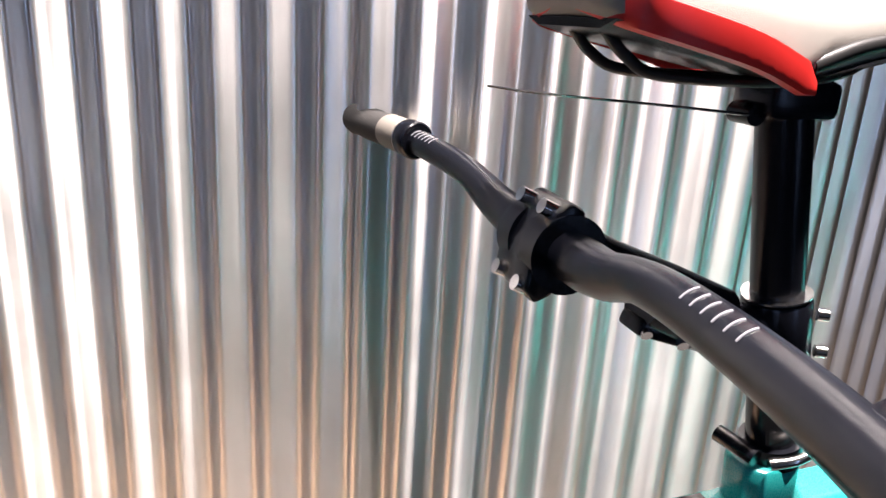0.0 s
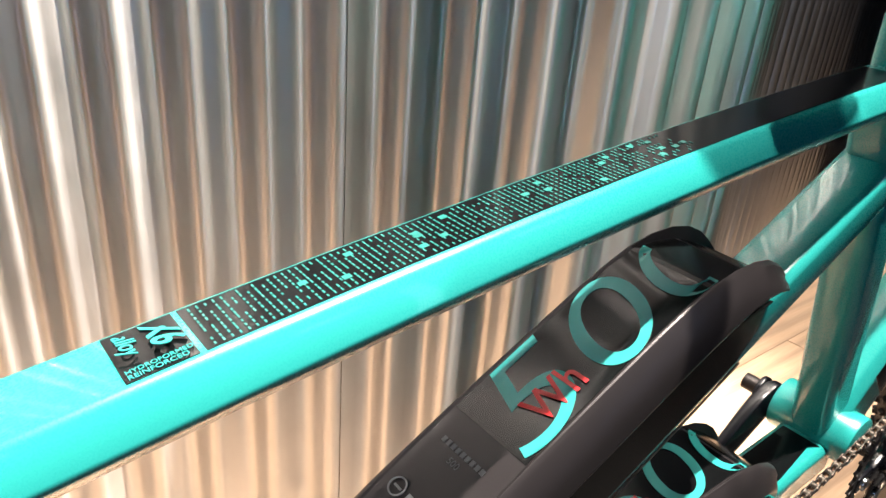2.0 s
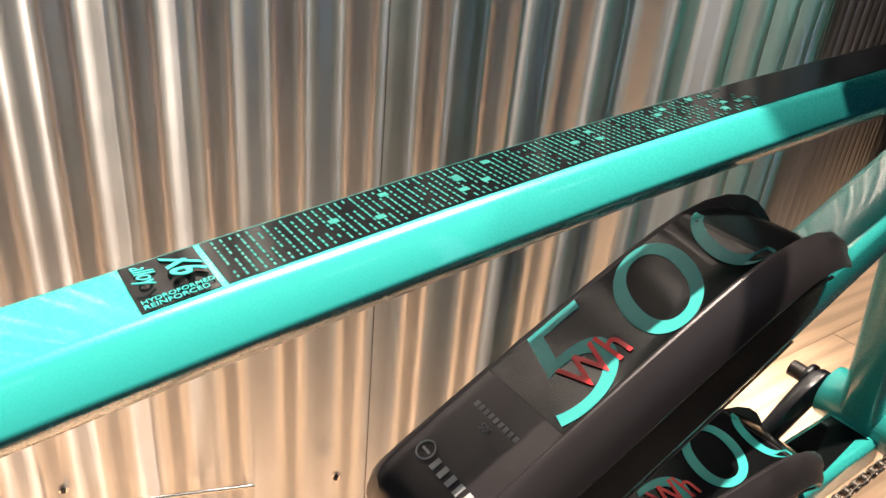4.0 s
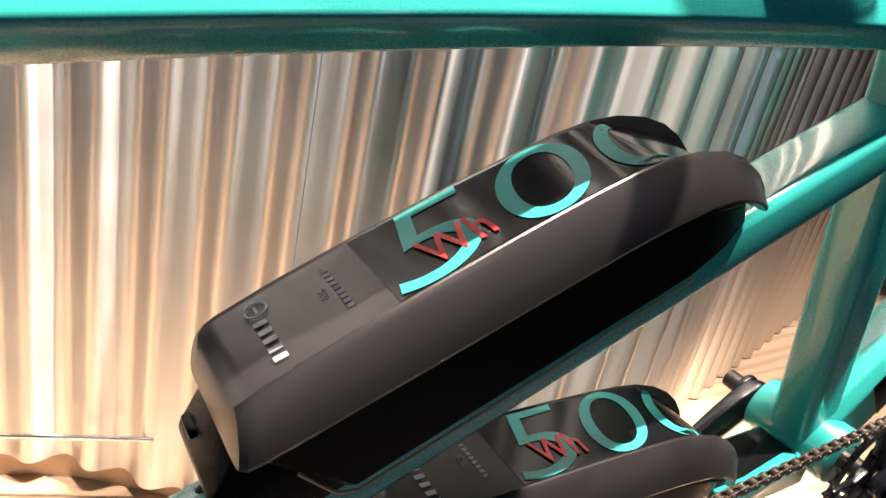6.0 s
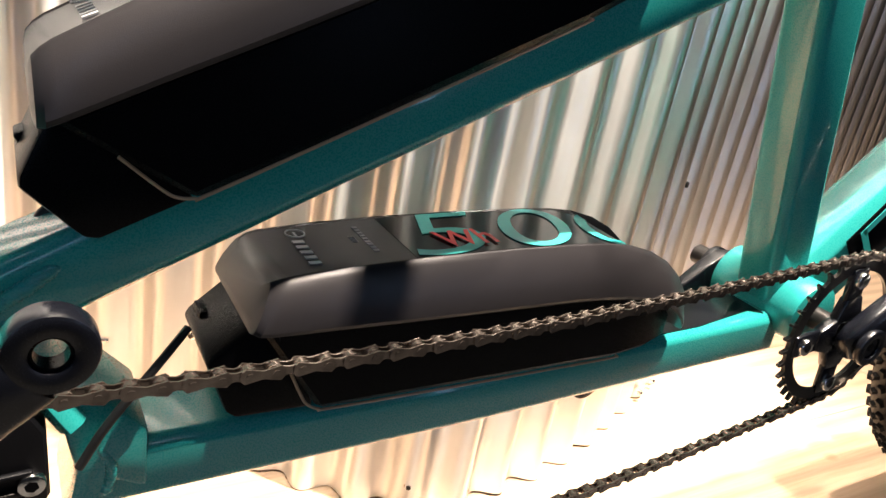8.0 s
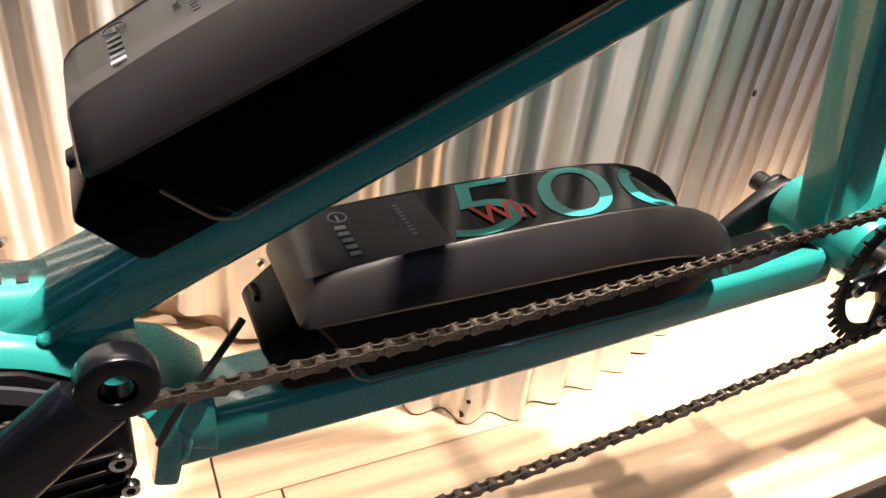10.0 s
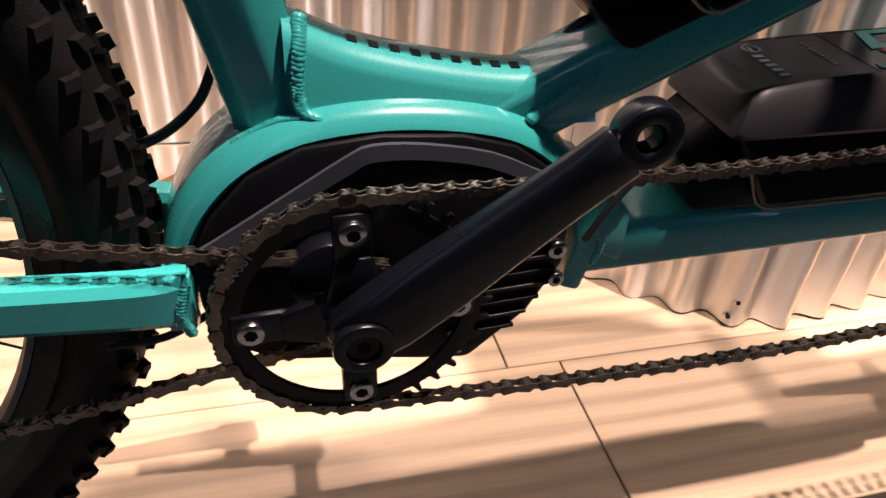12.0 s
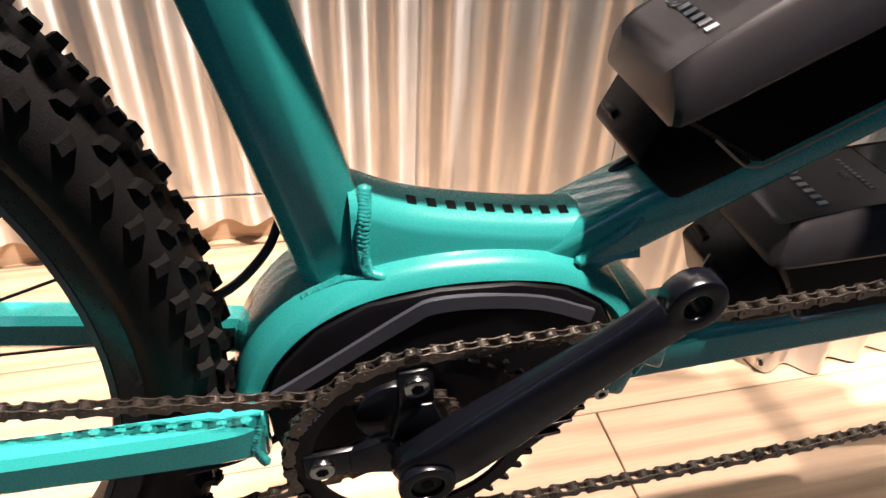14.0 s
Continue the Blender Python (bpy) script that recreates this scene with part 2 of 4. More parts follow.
def letters(name, body, size, m, material, parent, depth=0.0002, bold=0.0, clip=None, lean=0.0, bend=None):
    """Built-in lettering as a thin mesh at the pose m."""
    cu = bpy.data.curves.new(name, "FONT")
    cu.body, cu.size, cu.extrude, cu.offset = body, size, depth, bold
    tmp = bpy.data.objects.new(name, cu)
    scene.collection.objects.link(tmp)
    me = bpy.data.meshes.new_from_object(tmp.evaluated_get(bpy.context.evaluated_depsgraph_get()))
    bpy.data.objects.remove(tmp)
    bm = bmesh.new()
    bm.from_mesh(me)
    if clip is not None:
        bmesh.ops.bisect_plane(bm, geom=bm.verts[:] + bm.edges[:] + bm.faces[:], plane_co=(clip, 0, 0), plane_no=(1, lean, 0), clear_outer=True)
    if bend:
        bmesh.ops.triangulate(bm, faces=bm.faces[:])
        for v in bm.verts:
            v.co.z += bend(v.co.x, v.co.y)
    bm.transform(m)
    return part(name, bm, material, parent, sharp=20)


# ---- hall and platform ----
def slab(name, x0, x1, y0, y1, z0, z1, material, label):
    ob = part(name, box((x0 + x1) / 2, (y0 + y1) / 2, (z0 + z1) / 2, x1 - x0, y1 - y0, z1 - z0), material, None, label)
    return tagged(ob, kind="structure")


slab("floor", -9, 9, -9, 9, -0.30, -0.17, CARPET, "dark grey exhibition hall carpet")
slab("wall_south", -9, 9, -6.2, -6, -0.3, 6.2, HALLW, "pale painted hall wall behind the stand")
slab("wall_west", -9.2, -9, -9, 9, -0.3, 6.2, HALLD, "dark hall wall")
slab("wall_east", 9, 9.2, -9, 9, -0.3, 6.2, HALLD, "dark hall wall")
slab("wall_north", -9, 9, 9, 9.2, -0.3, 6.2, HALLD, "dark hall wall")
slab("ceiling", -9.2, 9.2, -9.2, 9.2, 6.2, 6.4, HALLD, "dark hall ceiling")


def emitter(name, colour, strength):
    m, t, b = nodes_of(name)
    b.inputs["Base Color"].default_value = (0.8, 0.8, 0.8, 1)
    b.inputs["Emission Color"].default_value = (*colour, 1)
    b.inputs["Emission Strength"].default_value = strength
    return m


GLOW = emitter("lamp_glow", (0.80, 0.88, 1.0), 3.4)
LIT = emitter("light_box_glow", (0.48, 0.66, 1.0), 4.3)


def ceiling_lamp(x, y, z, sx, sy, first=[]):
    if first:
        return copy_thing(first[0], Matrix.Translation((x, y, z)))
    th = thing("ceiling_lamp", "unseen white rectangular lamp added as fill, hung under the ceiling", "lamp", (x, y, z), "hall lamps")
    part("housing", box(x, y, z + 0.05, sx + 0.06, sy + 0.06, 0.08, 0.01), HALLD, th)
    for dx in (-0.2, 0.2):
        part("hanger", pipe([(x + dx, y, z + 0.08), (x + dx, y, 6.21)], 0.004, 6), STEELB, th)
    part("diffuser", box(x, y, z - 0.002, sx, sy, 0.02), GLOW, th, "glowing white diffuser")
    first.append(th)
    return th


# Unseen lamps at assumed places, added to brighten the hall.
for x, y in ((-1.9, -3.3), (-1.0, -3.75), (1.6, -4.2), (3.4, -3.4), (-4.2, -1.4)):
    ceiling_lamp(x, y, 3.9, 0.55, 0.35)


def fill_slab(x0, y0, x1, y1, z0, z1, th):
    d = Vector((x1 - x0, y1 - y0, 0)).normalized()
    n = Vector((-d.y, d.x, 0)) * 0.03
    a, b = Vector((x0, y0, 0)), Vector((x1, y1, 0))
    bm = loft([[(*(p + n * s).xy, z) for p, s in ((a, 1), (b, 1), (b, -1), (a, -1))] for z in (z0, z1)])
    return part("panel", bm, LIT, th, "added glowing white panel")


# Unseen glowing panels, added so the corrugated sheets mirror bluish streaks.
for k, (x0, y0, x1, y1) in enumerate(((-1.31, -2.36, -1.19, -2.42), (1.95, -3.6, 2.1, -3.52), (-3.4, -1.0, -3.37, -1.12))):
    th = thing("light_box", "tall unseen glowing panel added for streaks in the metal sheets", "display panel", ((x0 + x1) / 2, (y0 + y1) / 2, -0.17), "light boxes")
    fill_slab(x0, y0, x1, y1, 0.25, 3.4, th)
    part("foot", box((x0 + x1) / 2, (y0 + y1) / 2, 0.04, 0.4, 0.4, 0.42, 0.01), HALLD, th)


# Corrugated walls, from west to east, each run with its own foot height.
PITCH, AMP = 0.0795, 0.0115
WEST_PHASE, BEND_PHASE = -2.10, -4.254


class Plan:
    """A smooth line on the floor plan, walked by its length."""
    def __init__(self, points):
        self.pts = curve([(x, y, 0) for x, y in points], 10)
        self.s = [0.0]
        for p, q in zip(self.pts, self.pts[1:]):
            self.s.append(self.s[-1] + (q - p).length)
        self.length = self.s[-1]

    def at(self, s):
        """The place at a length, and the normal towards the bicycle."""
        k = min(max(0, int(np.searchsorted(self.s, s)) - 1), len(self.pts) - 2)
        d = self.pts[k + 1] - self.pts[k]
        p = self.pts[k] + d * ((s - self.s[k]) / max(1e-9, self.s[k + 1] - self.s[k]))
        lo, hi = self.pts[max(0, k - 3)], self.pts[min(len(self.pts) - 1, k + 4)]
        d = (hi - lo).normalized()
        return p, Vector((d.y, -d.x, 0))



def corrugated(name, plan, foot, top, pitch, phase, label, sag=0.004, seed=0, step=10):
    """A thin sheet with a waved profile along a plan, its lower edge slightly dented."""
    count = int(plan.length / pitch * step) + 1
    heights = [0, 0.02, 0.05, 0.09, 0.15, 0.3, 0.6, 1.0, 1.5]
    front, back = [], []
    for k, z in enumerate(heights + [None]):
        row, rear = [], []
        for i in range(count + 1):
            s = plan.length * i / count
            f = foot(s) if callable(foot) else foot
            z1 = top if z is None else f + z
            w = AMP * math.sin(math.tau * s / pitch + phase)
            w += 0.0022 * noise.noise((s * 7 + seed, z1 * 2.2, 3.1)) + 0.0012 * noise.noise((s * 19, z1 * 5 + seed, 7.7))
            if k < 3:
                w += sag * (3 - k) / 3 * noise.noise((s * 16 + seed * 5, k * 0.7, 1.3))
            dz = 0.004 * noise.noise((s * 11 + seed, 0.2, 9.0)) if k == 0 else 0
            p, n = plan.at(s)
            row.append(p + n * w + Vector((0, 0, z1 + dz)))
            rear.append(p + n * (w - 0.0012) + Vector((0, 0, z1 + dz)))
        front.append(row)
        back.append(rear)
    bm = bmesh.new()
    f = [[bm.verts.new(v) for v in r] for r in front]
    b = [[bm.verts.new(v) for v in r] for r in back]
    for rows in (f, b):
        for a, c in zip(rows, rows[1:]):
            for i in range(count):
                bm.faces.new((a[i], a[i + 1], c[i + 1], c[i]))
    for i in range(count):
        bm.faces.new((f[0][i], f[0][i + 1], b[0][i + 1], b[0][i]))
        bm.faces.new((f[-1][i], f[-1][i + 1], b[-1][i + 1], b[-1][i]))
    for r0, r1, s0, s1 in zip(f, f[1:], b, b[1:]):
        bm.faces.new((r0[0], r1[0], s1[0], s0[0]))
        bm.faces.new((r0[-1], r1[-1], s1[-1], s0[-1]))
    return tagged(part(name, bm, METAL, None, label, 60), kind="structure")


WEST = Plan([(-1.75, 0.44), (-1.0, 0.575), (-0.5, 0.625), (-0.2, 0.633), (0.0, 0.622), (0.12, 0.592), (0.24, 0.517), (0.3671, 0.4036)])
BEND = Plan([(0.3686, 0.3985), (0.415, 0.322), (0.47, 0.268), (0.535, 0.220), (0.585, 0.199), (0.64, 0.197), (0.75, 0.213), (0.86, 0.240), (0.98, 0.292), (1.13, 0.360)])
EAST = Plan([(1.122, 0.382), (1.4, 0.470), (2.3, 0.735), (3.6, 1.13)])
corrugated("wall_sheet_1", WEST, lambda s: 0.042 - 0.037 * min(1, max(0, (s - WEST.length + 0.24) / 0.20)), 2.3, PITCH, WEST_PHASE, "worn corrugated aluminium sheet with a dented raised foot", seed=1)
corrugated("wall_sheet_2", BEND, 0.003, 2.3, 0.0686, BEND_PHASE, "corrugated aluminium sheet bent round and screwed to the boards", seed=3)
corrugated("wall_sheet_3", EAST, 0.003, 2.3, PITCH, 0.4, "corrugated aluminium sheet in shade beside the bright ones", seed=5)


def backing(name, plan):
    bm = bmesh.new()
    rings = []
    for k in range(25):
        p, n = plan.at(plan.length * (0.01 + 0.98 * k / 24))
        rings.append([(v.x, v.y, z) for v, z in ((p - n * 0.03, 0.22), (p - n * 0.05, 0.22), (p - n * 0.05, 2.3), (p - n * 0.03, 2.3))])
    return tagged(part(name, loft(rings, bm), HALLD, None, "dark timber framing behind the metal sheets"), kind="structure")


for k, plan in enumerate((WEST, BEND, EAST)):
    backing("wall_backing_%d" % (k + 1), plan)


# Added pine strip in place of the shaded floor under the raised foot
bm = bmesh.new()
rings = []
for k in range(40):
    p, n = WEST.at(WEST.length * (0.3 + 0.695 * k / 39))
    rings.append([(v.x, v.y, z) for v, z in ((p - n * 0.014, 0.0), (p - n * 0.045, 0.0), (p - n * 0.045, 0.07), (p - n * 0.014, 0.07))])
tagged(part("trim_1", loft(rings, bm), PINE, None, "added pine strip standing in for shaded floor behind the sheet's raised foot"), kind="structure")


def on_wall(plan, s, z, off=0.011):
    p, n = plan.at(s)
    return p + n * off + Vector((0, 0, z)), n


def screw(p, n, r=0.006):
    th = thing("wall_screw", "small bright screw with washer through the sheet", "screw", p, "wall screws")
    a, b = Vector(p), Vector(p) + n * 0.0015
    part("washer", pipe([a - n * 0.004, b], r, 14), CHROME, th)
    bm = pipe([b, b + n * 0.0035], r * 0.55, 6)
    part("head", bm, STEELB, th, "hexagonal screw head")
    return th


for s, z in ((0.268, 0.044), (0.262, 0.018)):
    screw(*on_wall(BEND, s, z, 0.007))
for s, z in ((0.80, 0.02), (0.86, 0.02), (0.88, 0.05)):
    screw(*on_wall(BEND, s, z), r=0.005)
screw(*on_wall(WEST, WEST.length - 0.42, 0.128))
screw(*on_wall(WEST, WEST.length - 0.04, 0.16))
# A drilled hole in the angled sheet
p, n = on_wall(BEND, 0.705, 0.412, 0.0085)
hole = part("drill_hole", pipe([p - n * 0.004, p + n * 0.0005], 0.0045, 12), BODY, None)
tagged(hole, "small dark drilled hole in the metal sheet", "hole")

# A thin steel rod along the foot of the west sheets
rod_th = thing("steel_rod", "thin straight steel rod resting along the sheet's foot", "rod", (0.0, 0.55, 0.09))
part("bar", pipe([(-0.62, 0.604, 0.112), (-0.2, 0.608, 0.113), (0.0, 0.590, 0.114), (0.243, 0.503, 0.116)], 0.0032, 10), CHROME, rod_th)
bm = loft([[(x - h, y, z), (x + h, y, z), (x + h, y - 0.002, z), (x - h, y - 0.002, z)] for x, y, z, h in ((-0.022, 0.596, 0.128, 0.007), (-0.022, 0.594, 0.105, 0.007), (-0.019, 0.588, 0.075, 0.008), (-0.024, 0.584, 0.045, 0.008), (-0.022, 0.582, 0.018, 0.009), (-0.025, 0.582, 0.001, 0.008))])
part("bracket", bm, GALV, rod_th, "crooked galvanised strap")

# Pine platform: one top-level deck with boards as its pieces
deck = tagged(part("platform", box(0.6, 0.615, -0.098, 6.4, 1.37, 0.14), HALLD, None, "low display platform covered with pale pine boards"), kind="structure")


def board(x0, x1, y0, y1):
    bm = box(0, 0, -0.013, x1 - x0 - 0.0022, y1 - y0 - 0.0006, 0.026)
    soften(bm, 0.0012, 1)
    ob = part("board", bm, PINE, deck)
    ob.location = ((x0 + x1) / 2, (y0 + y1) / 2, 0)
    return ob


rows_y = [-0.070, 0.182, 0.40, 0.625, 0.85, 1.075, 1.3]
for r, (y0, y1) in enumerate(zip(rows_y, rows_y[1:])):
    off = {0: 0.294, 1: 0.225, 2: 0.9}.get(r, random.uniform(-0.6, 0.6))
    xs = [-2.55] + [off + 1.45 * k for k in range(-3, 4) if -2.3 < off + 1.45 * k < 3.5] + [3.75]
    for x0, x1 in zip(xs, xs[1:]):
        board(x0, x1, y0, y1)


# ---- tandem bicycle ----
bike = thing("tandem_bicycle", "turquoise electric tandem with two black batteries on pine boards", "bicycle", (0.35, 0, 0))


def top_z(x):
    return 0.7655 + 0.148 * x - 0.060 * x * x


frame_th = part("frame", beam([(x, top_z(x) - 0.0195) for x in np.linspace(-0.125, 1.22, 16)],
                              [(-0.014, -0.0195), (0.014, -0.0195), (0.0325, 0.0005), (0.0205, 0.0195), (-0.0205, 0.0195), (-0.0325, 0.0005)], 0.003), TEAL, bike, "glossy turquoise aluminium frame")
# the tube that carries the upper battery
UPPER = (0.1152, 0.4236, 26.5)
LOWER = (0.1676, 0.3337, 0.9)
upper_tube = part("upper_tube", beam([(0.085 + 1.08 * k / 6, 0.4314 + 0.499 * 1.08 * k / 6) for k in range(7)], chamfered(0.0275, 0.0225, 0.0065), 0.003), TEAL, frame_th)
lower_tube = part("lower_tube", beam([(0.168, 0.3385), (0.45, 0.3475), (0.79, 0.3665)], chamfered(0.031, 0.0225, 0.0065), 0.003), TEAL, frame_th)
part("rear_seat_tube", beam([(-0.032, 0.43), (-0.0745, 0.60), (-0.1245, 0.80)], [(-0.012, 0.026), (0.012, 0.026), (0.0225, 0.013), (0.0225, -0.007), (0.0125, -0.0255), (-0.0125, -0.0255), (-0.0225, -0.007), (-0.0225, 0.013)], 0.003), TEAL, frame_th)
part("front_seat_tube", beam([(0.800, 0.40), (0.722, 0.70), (0.688, 0.832)], chamfered(0.0235, 0.027, 0.007), 0.003), TEAL, frame_th)
part("head_tube", pipe([(1.265, 0, 0.74), (1.195, 0, 0.97)], [0.034, 0.03], 20), TEAL, frame_th)
down_tube = part("down_tube", beam([(0.815, 0.395), (1.02, 0.575), (1.235, 0.80)], chamfered(0.031, 0.04, 0.012), 0.003), TEAL, frame_th)
part("front_shell", disc(0.806, -0.05, 0.05, 0.395, 0.033, 28, 0.003), TEAL, frame_th, "turquoise bottom bracket shell")
# collar where the front seat tube rises from the top tube
part("lug", beam([(0.706, 0.815), (0.702, 0.862), (0.700, 0.885)], chamfered(0.026, 0.030, 0.012), 0.004), TEAL, frame_th)

# decal strip on the top tube
def on_top(x, y, lift=0.0006):
    return (x, y, top_z(x) + lift)


def strip(x0, x1, y0, y1, lift=0.0006, n=8, bm=None):
    xs = np.linspace(x0, x1, n)
    return loft([[on_top(x, y0, lift), on_top(x, y1, lift), on_top(x, y1, lift - 0.0012), on_top(x, y0, lift - 0.0012)] for x in xs], bm)


deco = part("top_decal", strip(0.0462, 0.655, -0.0175, 0.0175), DECAL, frame_th, "glossy black printed strip")
badge = part("badge", strip(0.0145, 0.0435, -0.0175, 0.0175), DECAL, frame_th, "black alloy badge")
rng = random.Random(4)
bm = bmesh.new()
for k in range(88):
    x = 0.050 + k * 0.0037
    for j in range(9):
        y = -0.0162 + j * 0.0036
        if rng.random() < 0.10 or k > 66 and rng.random() < (k - 66) / 26:
            continue
        w = rng.uniform(0.0018, 0.0031)
        strip(x, x + 0.0009, y, y + w, 0.00085, 2, bm)
for k in range(20):
    x, y = rng.uniform(0.07, 0.38), rng.uniform(-0.014, 0.012)
    strip(x, x + 0.0044, y, y + 0.0036, 0.0009, 2, bm)
part("fine_print", bm, FINE, deco, "rows of tiny turquoise print")
slope = math.degrees(math.atan(0.168))
letters("badge_print", "X6", 0.019, pose(*on_top(0.0295, 0.0155, 0.0008), 0, -slope, -90), PRINT, badge, bold=0.0003)
letters("badge_print", "alloy", 0.0115, pose(*on_top(0.0180, 0.0155, 0.0008), 0, -slope, -90), PRINT, badge)
letters("badge_print", "HYDROFORMED", 0.0037, pose(*on_top(0.0158, -0.0125, 0.0008), 0, -slope, 0), PRINT, badge)
letters("badge_print", "REINFORCED", 0.0041, pose(*on_top(0.0158, -0.0163, 0.0008), 0, -slope, 0), PRINT, badge)

# gusset above the motor, its top edge hollowed
gus = curve([(-0.031, 0, 0.514), (0.005, 0, 0.497), (0.055, 0, 0.4845), (0.106, 0, 0.4765), (0.162, 0, 0.4745)], 4)
rings = []
for v in gus:
    z1, z0 = v.z, 0.445
    rings.append([(v.x, y, z) for y, z in ((-0.029, z0), (0.029, z0), (0.0255, z0 + 0.25 * (z1 - z0)), (0.0245, z1 - 0.014), (0.0205, z1 - 0.006), (0.012, z1 - 0.0012), (0.0, z1), (-0.012, z1 - 0.0012), (-0.0205, z1 - 0.006), (-0.0245, z1 - 0.014), (-0.0255, z0 + 0.25 * (z1 - z0)))])
gusset = part("gusset", loft(rings), TEAL, frame_th, "smooth turquoise gusset with dark lettering shapes", 75)
# motor arch
ARCH = [(-0.109, 0.340), (-0.103, 0.372), (-0.088, 0.405), (-0.062, 0.433), (-0.026, 0.4505), (0.022, 0.4565), (0.07, 0.4530), (0.11, 0.4420), (0.143, 0.418), (0.164, 0.385)]
arch_pts = [(v.x, v.z) for v in curve([(x, 0, z) for x, z in ARCH], 4)]
arch_sec = [(-0.036, -0.0085), (0.036, -0.0085), (0.042, -0.003), (0.039, 0.0045), (0.031, 0.0088), (0.0, 0.0095), (-0.031, 0.0088), (-0.039, 0.0045), (-0.042, -0.003)]
part("motor_arch", beam(arch_pts, arch_sec), TEAL, frame_th, "turquoise motor cradle with welded seams", 65)
bracket = [(0.153, 0.408), (0.178, 0.398), (0.203, 0.372), (0.203, 0.329), (0.182, 0.340), (0.174, 0.306), (0.157, 0.312), (0.164, 0.350)]
part("motor_bracket", prism(bracket, -0.034, 0.034, 0.004), TEAL, frame_th)


def weld(points, r, name="weld_bead"):
    bm = bmesh.new()
    for v in curve(points, 8):
        m = Matrix.Translation(v) @ Euler((0.3 * rng.random(), 0.5 * rng.random(), 0.3 * rng.random())).to_matrix().to_4x4() @ Matrix.Diagonal((r * 1.5, r * 1.3, r, 1))
        bmesh.ops.create_icosphere(bm, subdivisions=1, radius=1, matrix=m)
    return part(name, bm, TEAL, frame_th, sharp=80)


weld([(-0.021, -0.014, 0.511), (-0.023, -0.0235, 0.497), (-0.025, -0.0275, 0.476), (-0.023, -0.030, 0.463), (-0.015, -0.033, 0.459)], 0.0034)
weld([(-0.061, -0.024, 0.442), (-0.047, -0.026, 0.450), (-0.035, -0.028, 0.456), (-0.021, -0.031, 0.459)], 0.003)
weld([(0.156, -0.0250, 0.476), (0.145, -0.0285, 0.468), (0.131, -0.0300, 0.459), (0.117, -0.0320, 0.451)], 0.0036)
weld([(0.176, -0.031, 0.365), (0.183, -0.033, 0.350), (0.180, -0.032, 0.333)], 0.003)

# dark plain marks along the gusset's shoulder
for k in range(9):
    x0 = 0.004 + 0.0127 * k
    z1, z2 = (float(np.interp(x0 + d, [v.x for v in gus], [v.z for v in gus])) for d in (0.0, 0.0095))
    m = Matrix.Translation((x0 + 0.0045, -0.0072, (z1 + z2) / 2 - 0.0002)) @ Matrix.Rotation(-math.atan2(z2 - z1, 0.0095), 4, "Y") @ Matrix.Rotation(radians(8), 4, "X")
    bm = box(0, 0, 0, 0.0060, 0.0072, 0.0012)
    bm.transform(m)
    part("maker_mark", bm, DECAL, gusset, "plain dark bars")

# chainstays and rear dropout
HUB = (-0.512, 0.400)
for side in (-1, 1):
    st = curve([(-0.098, side * 0.046, 0.352), (-0.13, side * 0.052, 0.355), (-0.25, side * 0.062, 0.371), (-0.40, side * 0.07, 0.388), (-0.515, side * 0.074, 0.398)], 4)
    rings = []
    for i, v in enumerate(st):
        h = 0.019 - 0.007 * i / len(st)
        w = 0.0115
        rings.append([(v.x, v.y + dy, v.z + dz) for dy, dz in ((-w + .004, -h), (w - .004, -h), (w, -h + .006), (w, h - .006), (w - .004, h), (-w + .004, h), (-w, h - .006), (-w, -h + .006))])
    part("chainstay", loft(rings), TEAL, frame_th, sharp=30)
part("stay_bridge", box(-0.105, 0, 0.345, 0.02, 0.10, 0.045, 0.005), TEAL, frame_th)
for side in (-1, 1):
    part("seatstay", pipe([(-0.51, side * 0.074, 0.412), (-0.31, side * 0.06, 0.60), (-0.123, side * 0.022, 0.79)], 0.0095, 12), TEAL, frame_th)
weld([(-0.100, -0.056, 0.364), (-0.104, -0.058, 0.345), (-0.100, -0.056, 0.328)], 0.003)
# internal cables
part("cable", pipe(curve([(-0.07, 0.03, 0.47), (-0.085, 0.02, 0.445), (-0.115, 0.0, 0.432), (-0.16, -0.005, 0.43)]), 0.0034, 10), CABLE, bike, "black brake hose")
part("cable", pipe(curve([(-0.086, -0.03, 0.322), (-0.12, -0.035, 0.308), (-0.155, -0.04, 0.31)]), 0.0028, 10), CABLE, bike, "black cable under the stay")
part("cable", pipe(curve([(0.156, 0.014, 0.474), (0.152, 0.014, 0.486), (0.163, 0.012, 0.496), (0.182, 0.01, 0.496)]), 0.004, 10), CABLE, bike, "black battery lead")
part("cable", pipe(curve([(0.225, -0.02, 0.43), (0.205, -0.035, 0.415), (0.18, -0.04, 0.385), (0.165, -0.042, 0.36)]), 0.0026, 10), CABLE, bike)

# motor
cover = [(-0.093, 0.335), (-0.095, 0.375), (-0.082, 0.403), (-0.058, 0.430), (-0.026, 0.447), (0.02, 0.4525), (0.07, 0.4495), (0.105, 0.440), (0.133, 0.420), (0.150, 0.388), (0.151, 0.345), (0.130, 0.303), (0.088, 0.262), (0.05, 0.267), (0.0, 0.276), (-0.05, 0.283), (-0.085, 0.305)]
motor = part("motor", prism(cover, -0.046, 0.05, 0.006), MOTOR, bike, "black mid-drive motor housing")
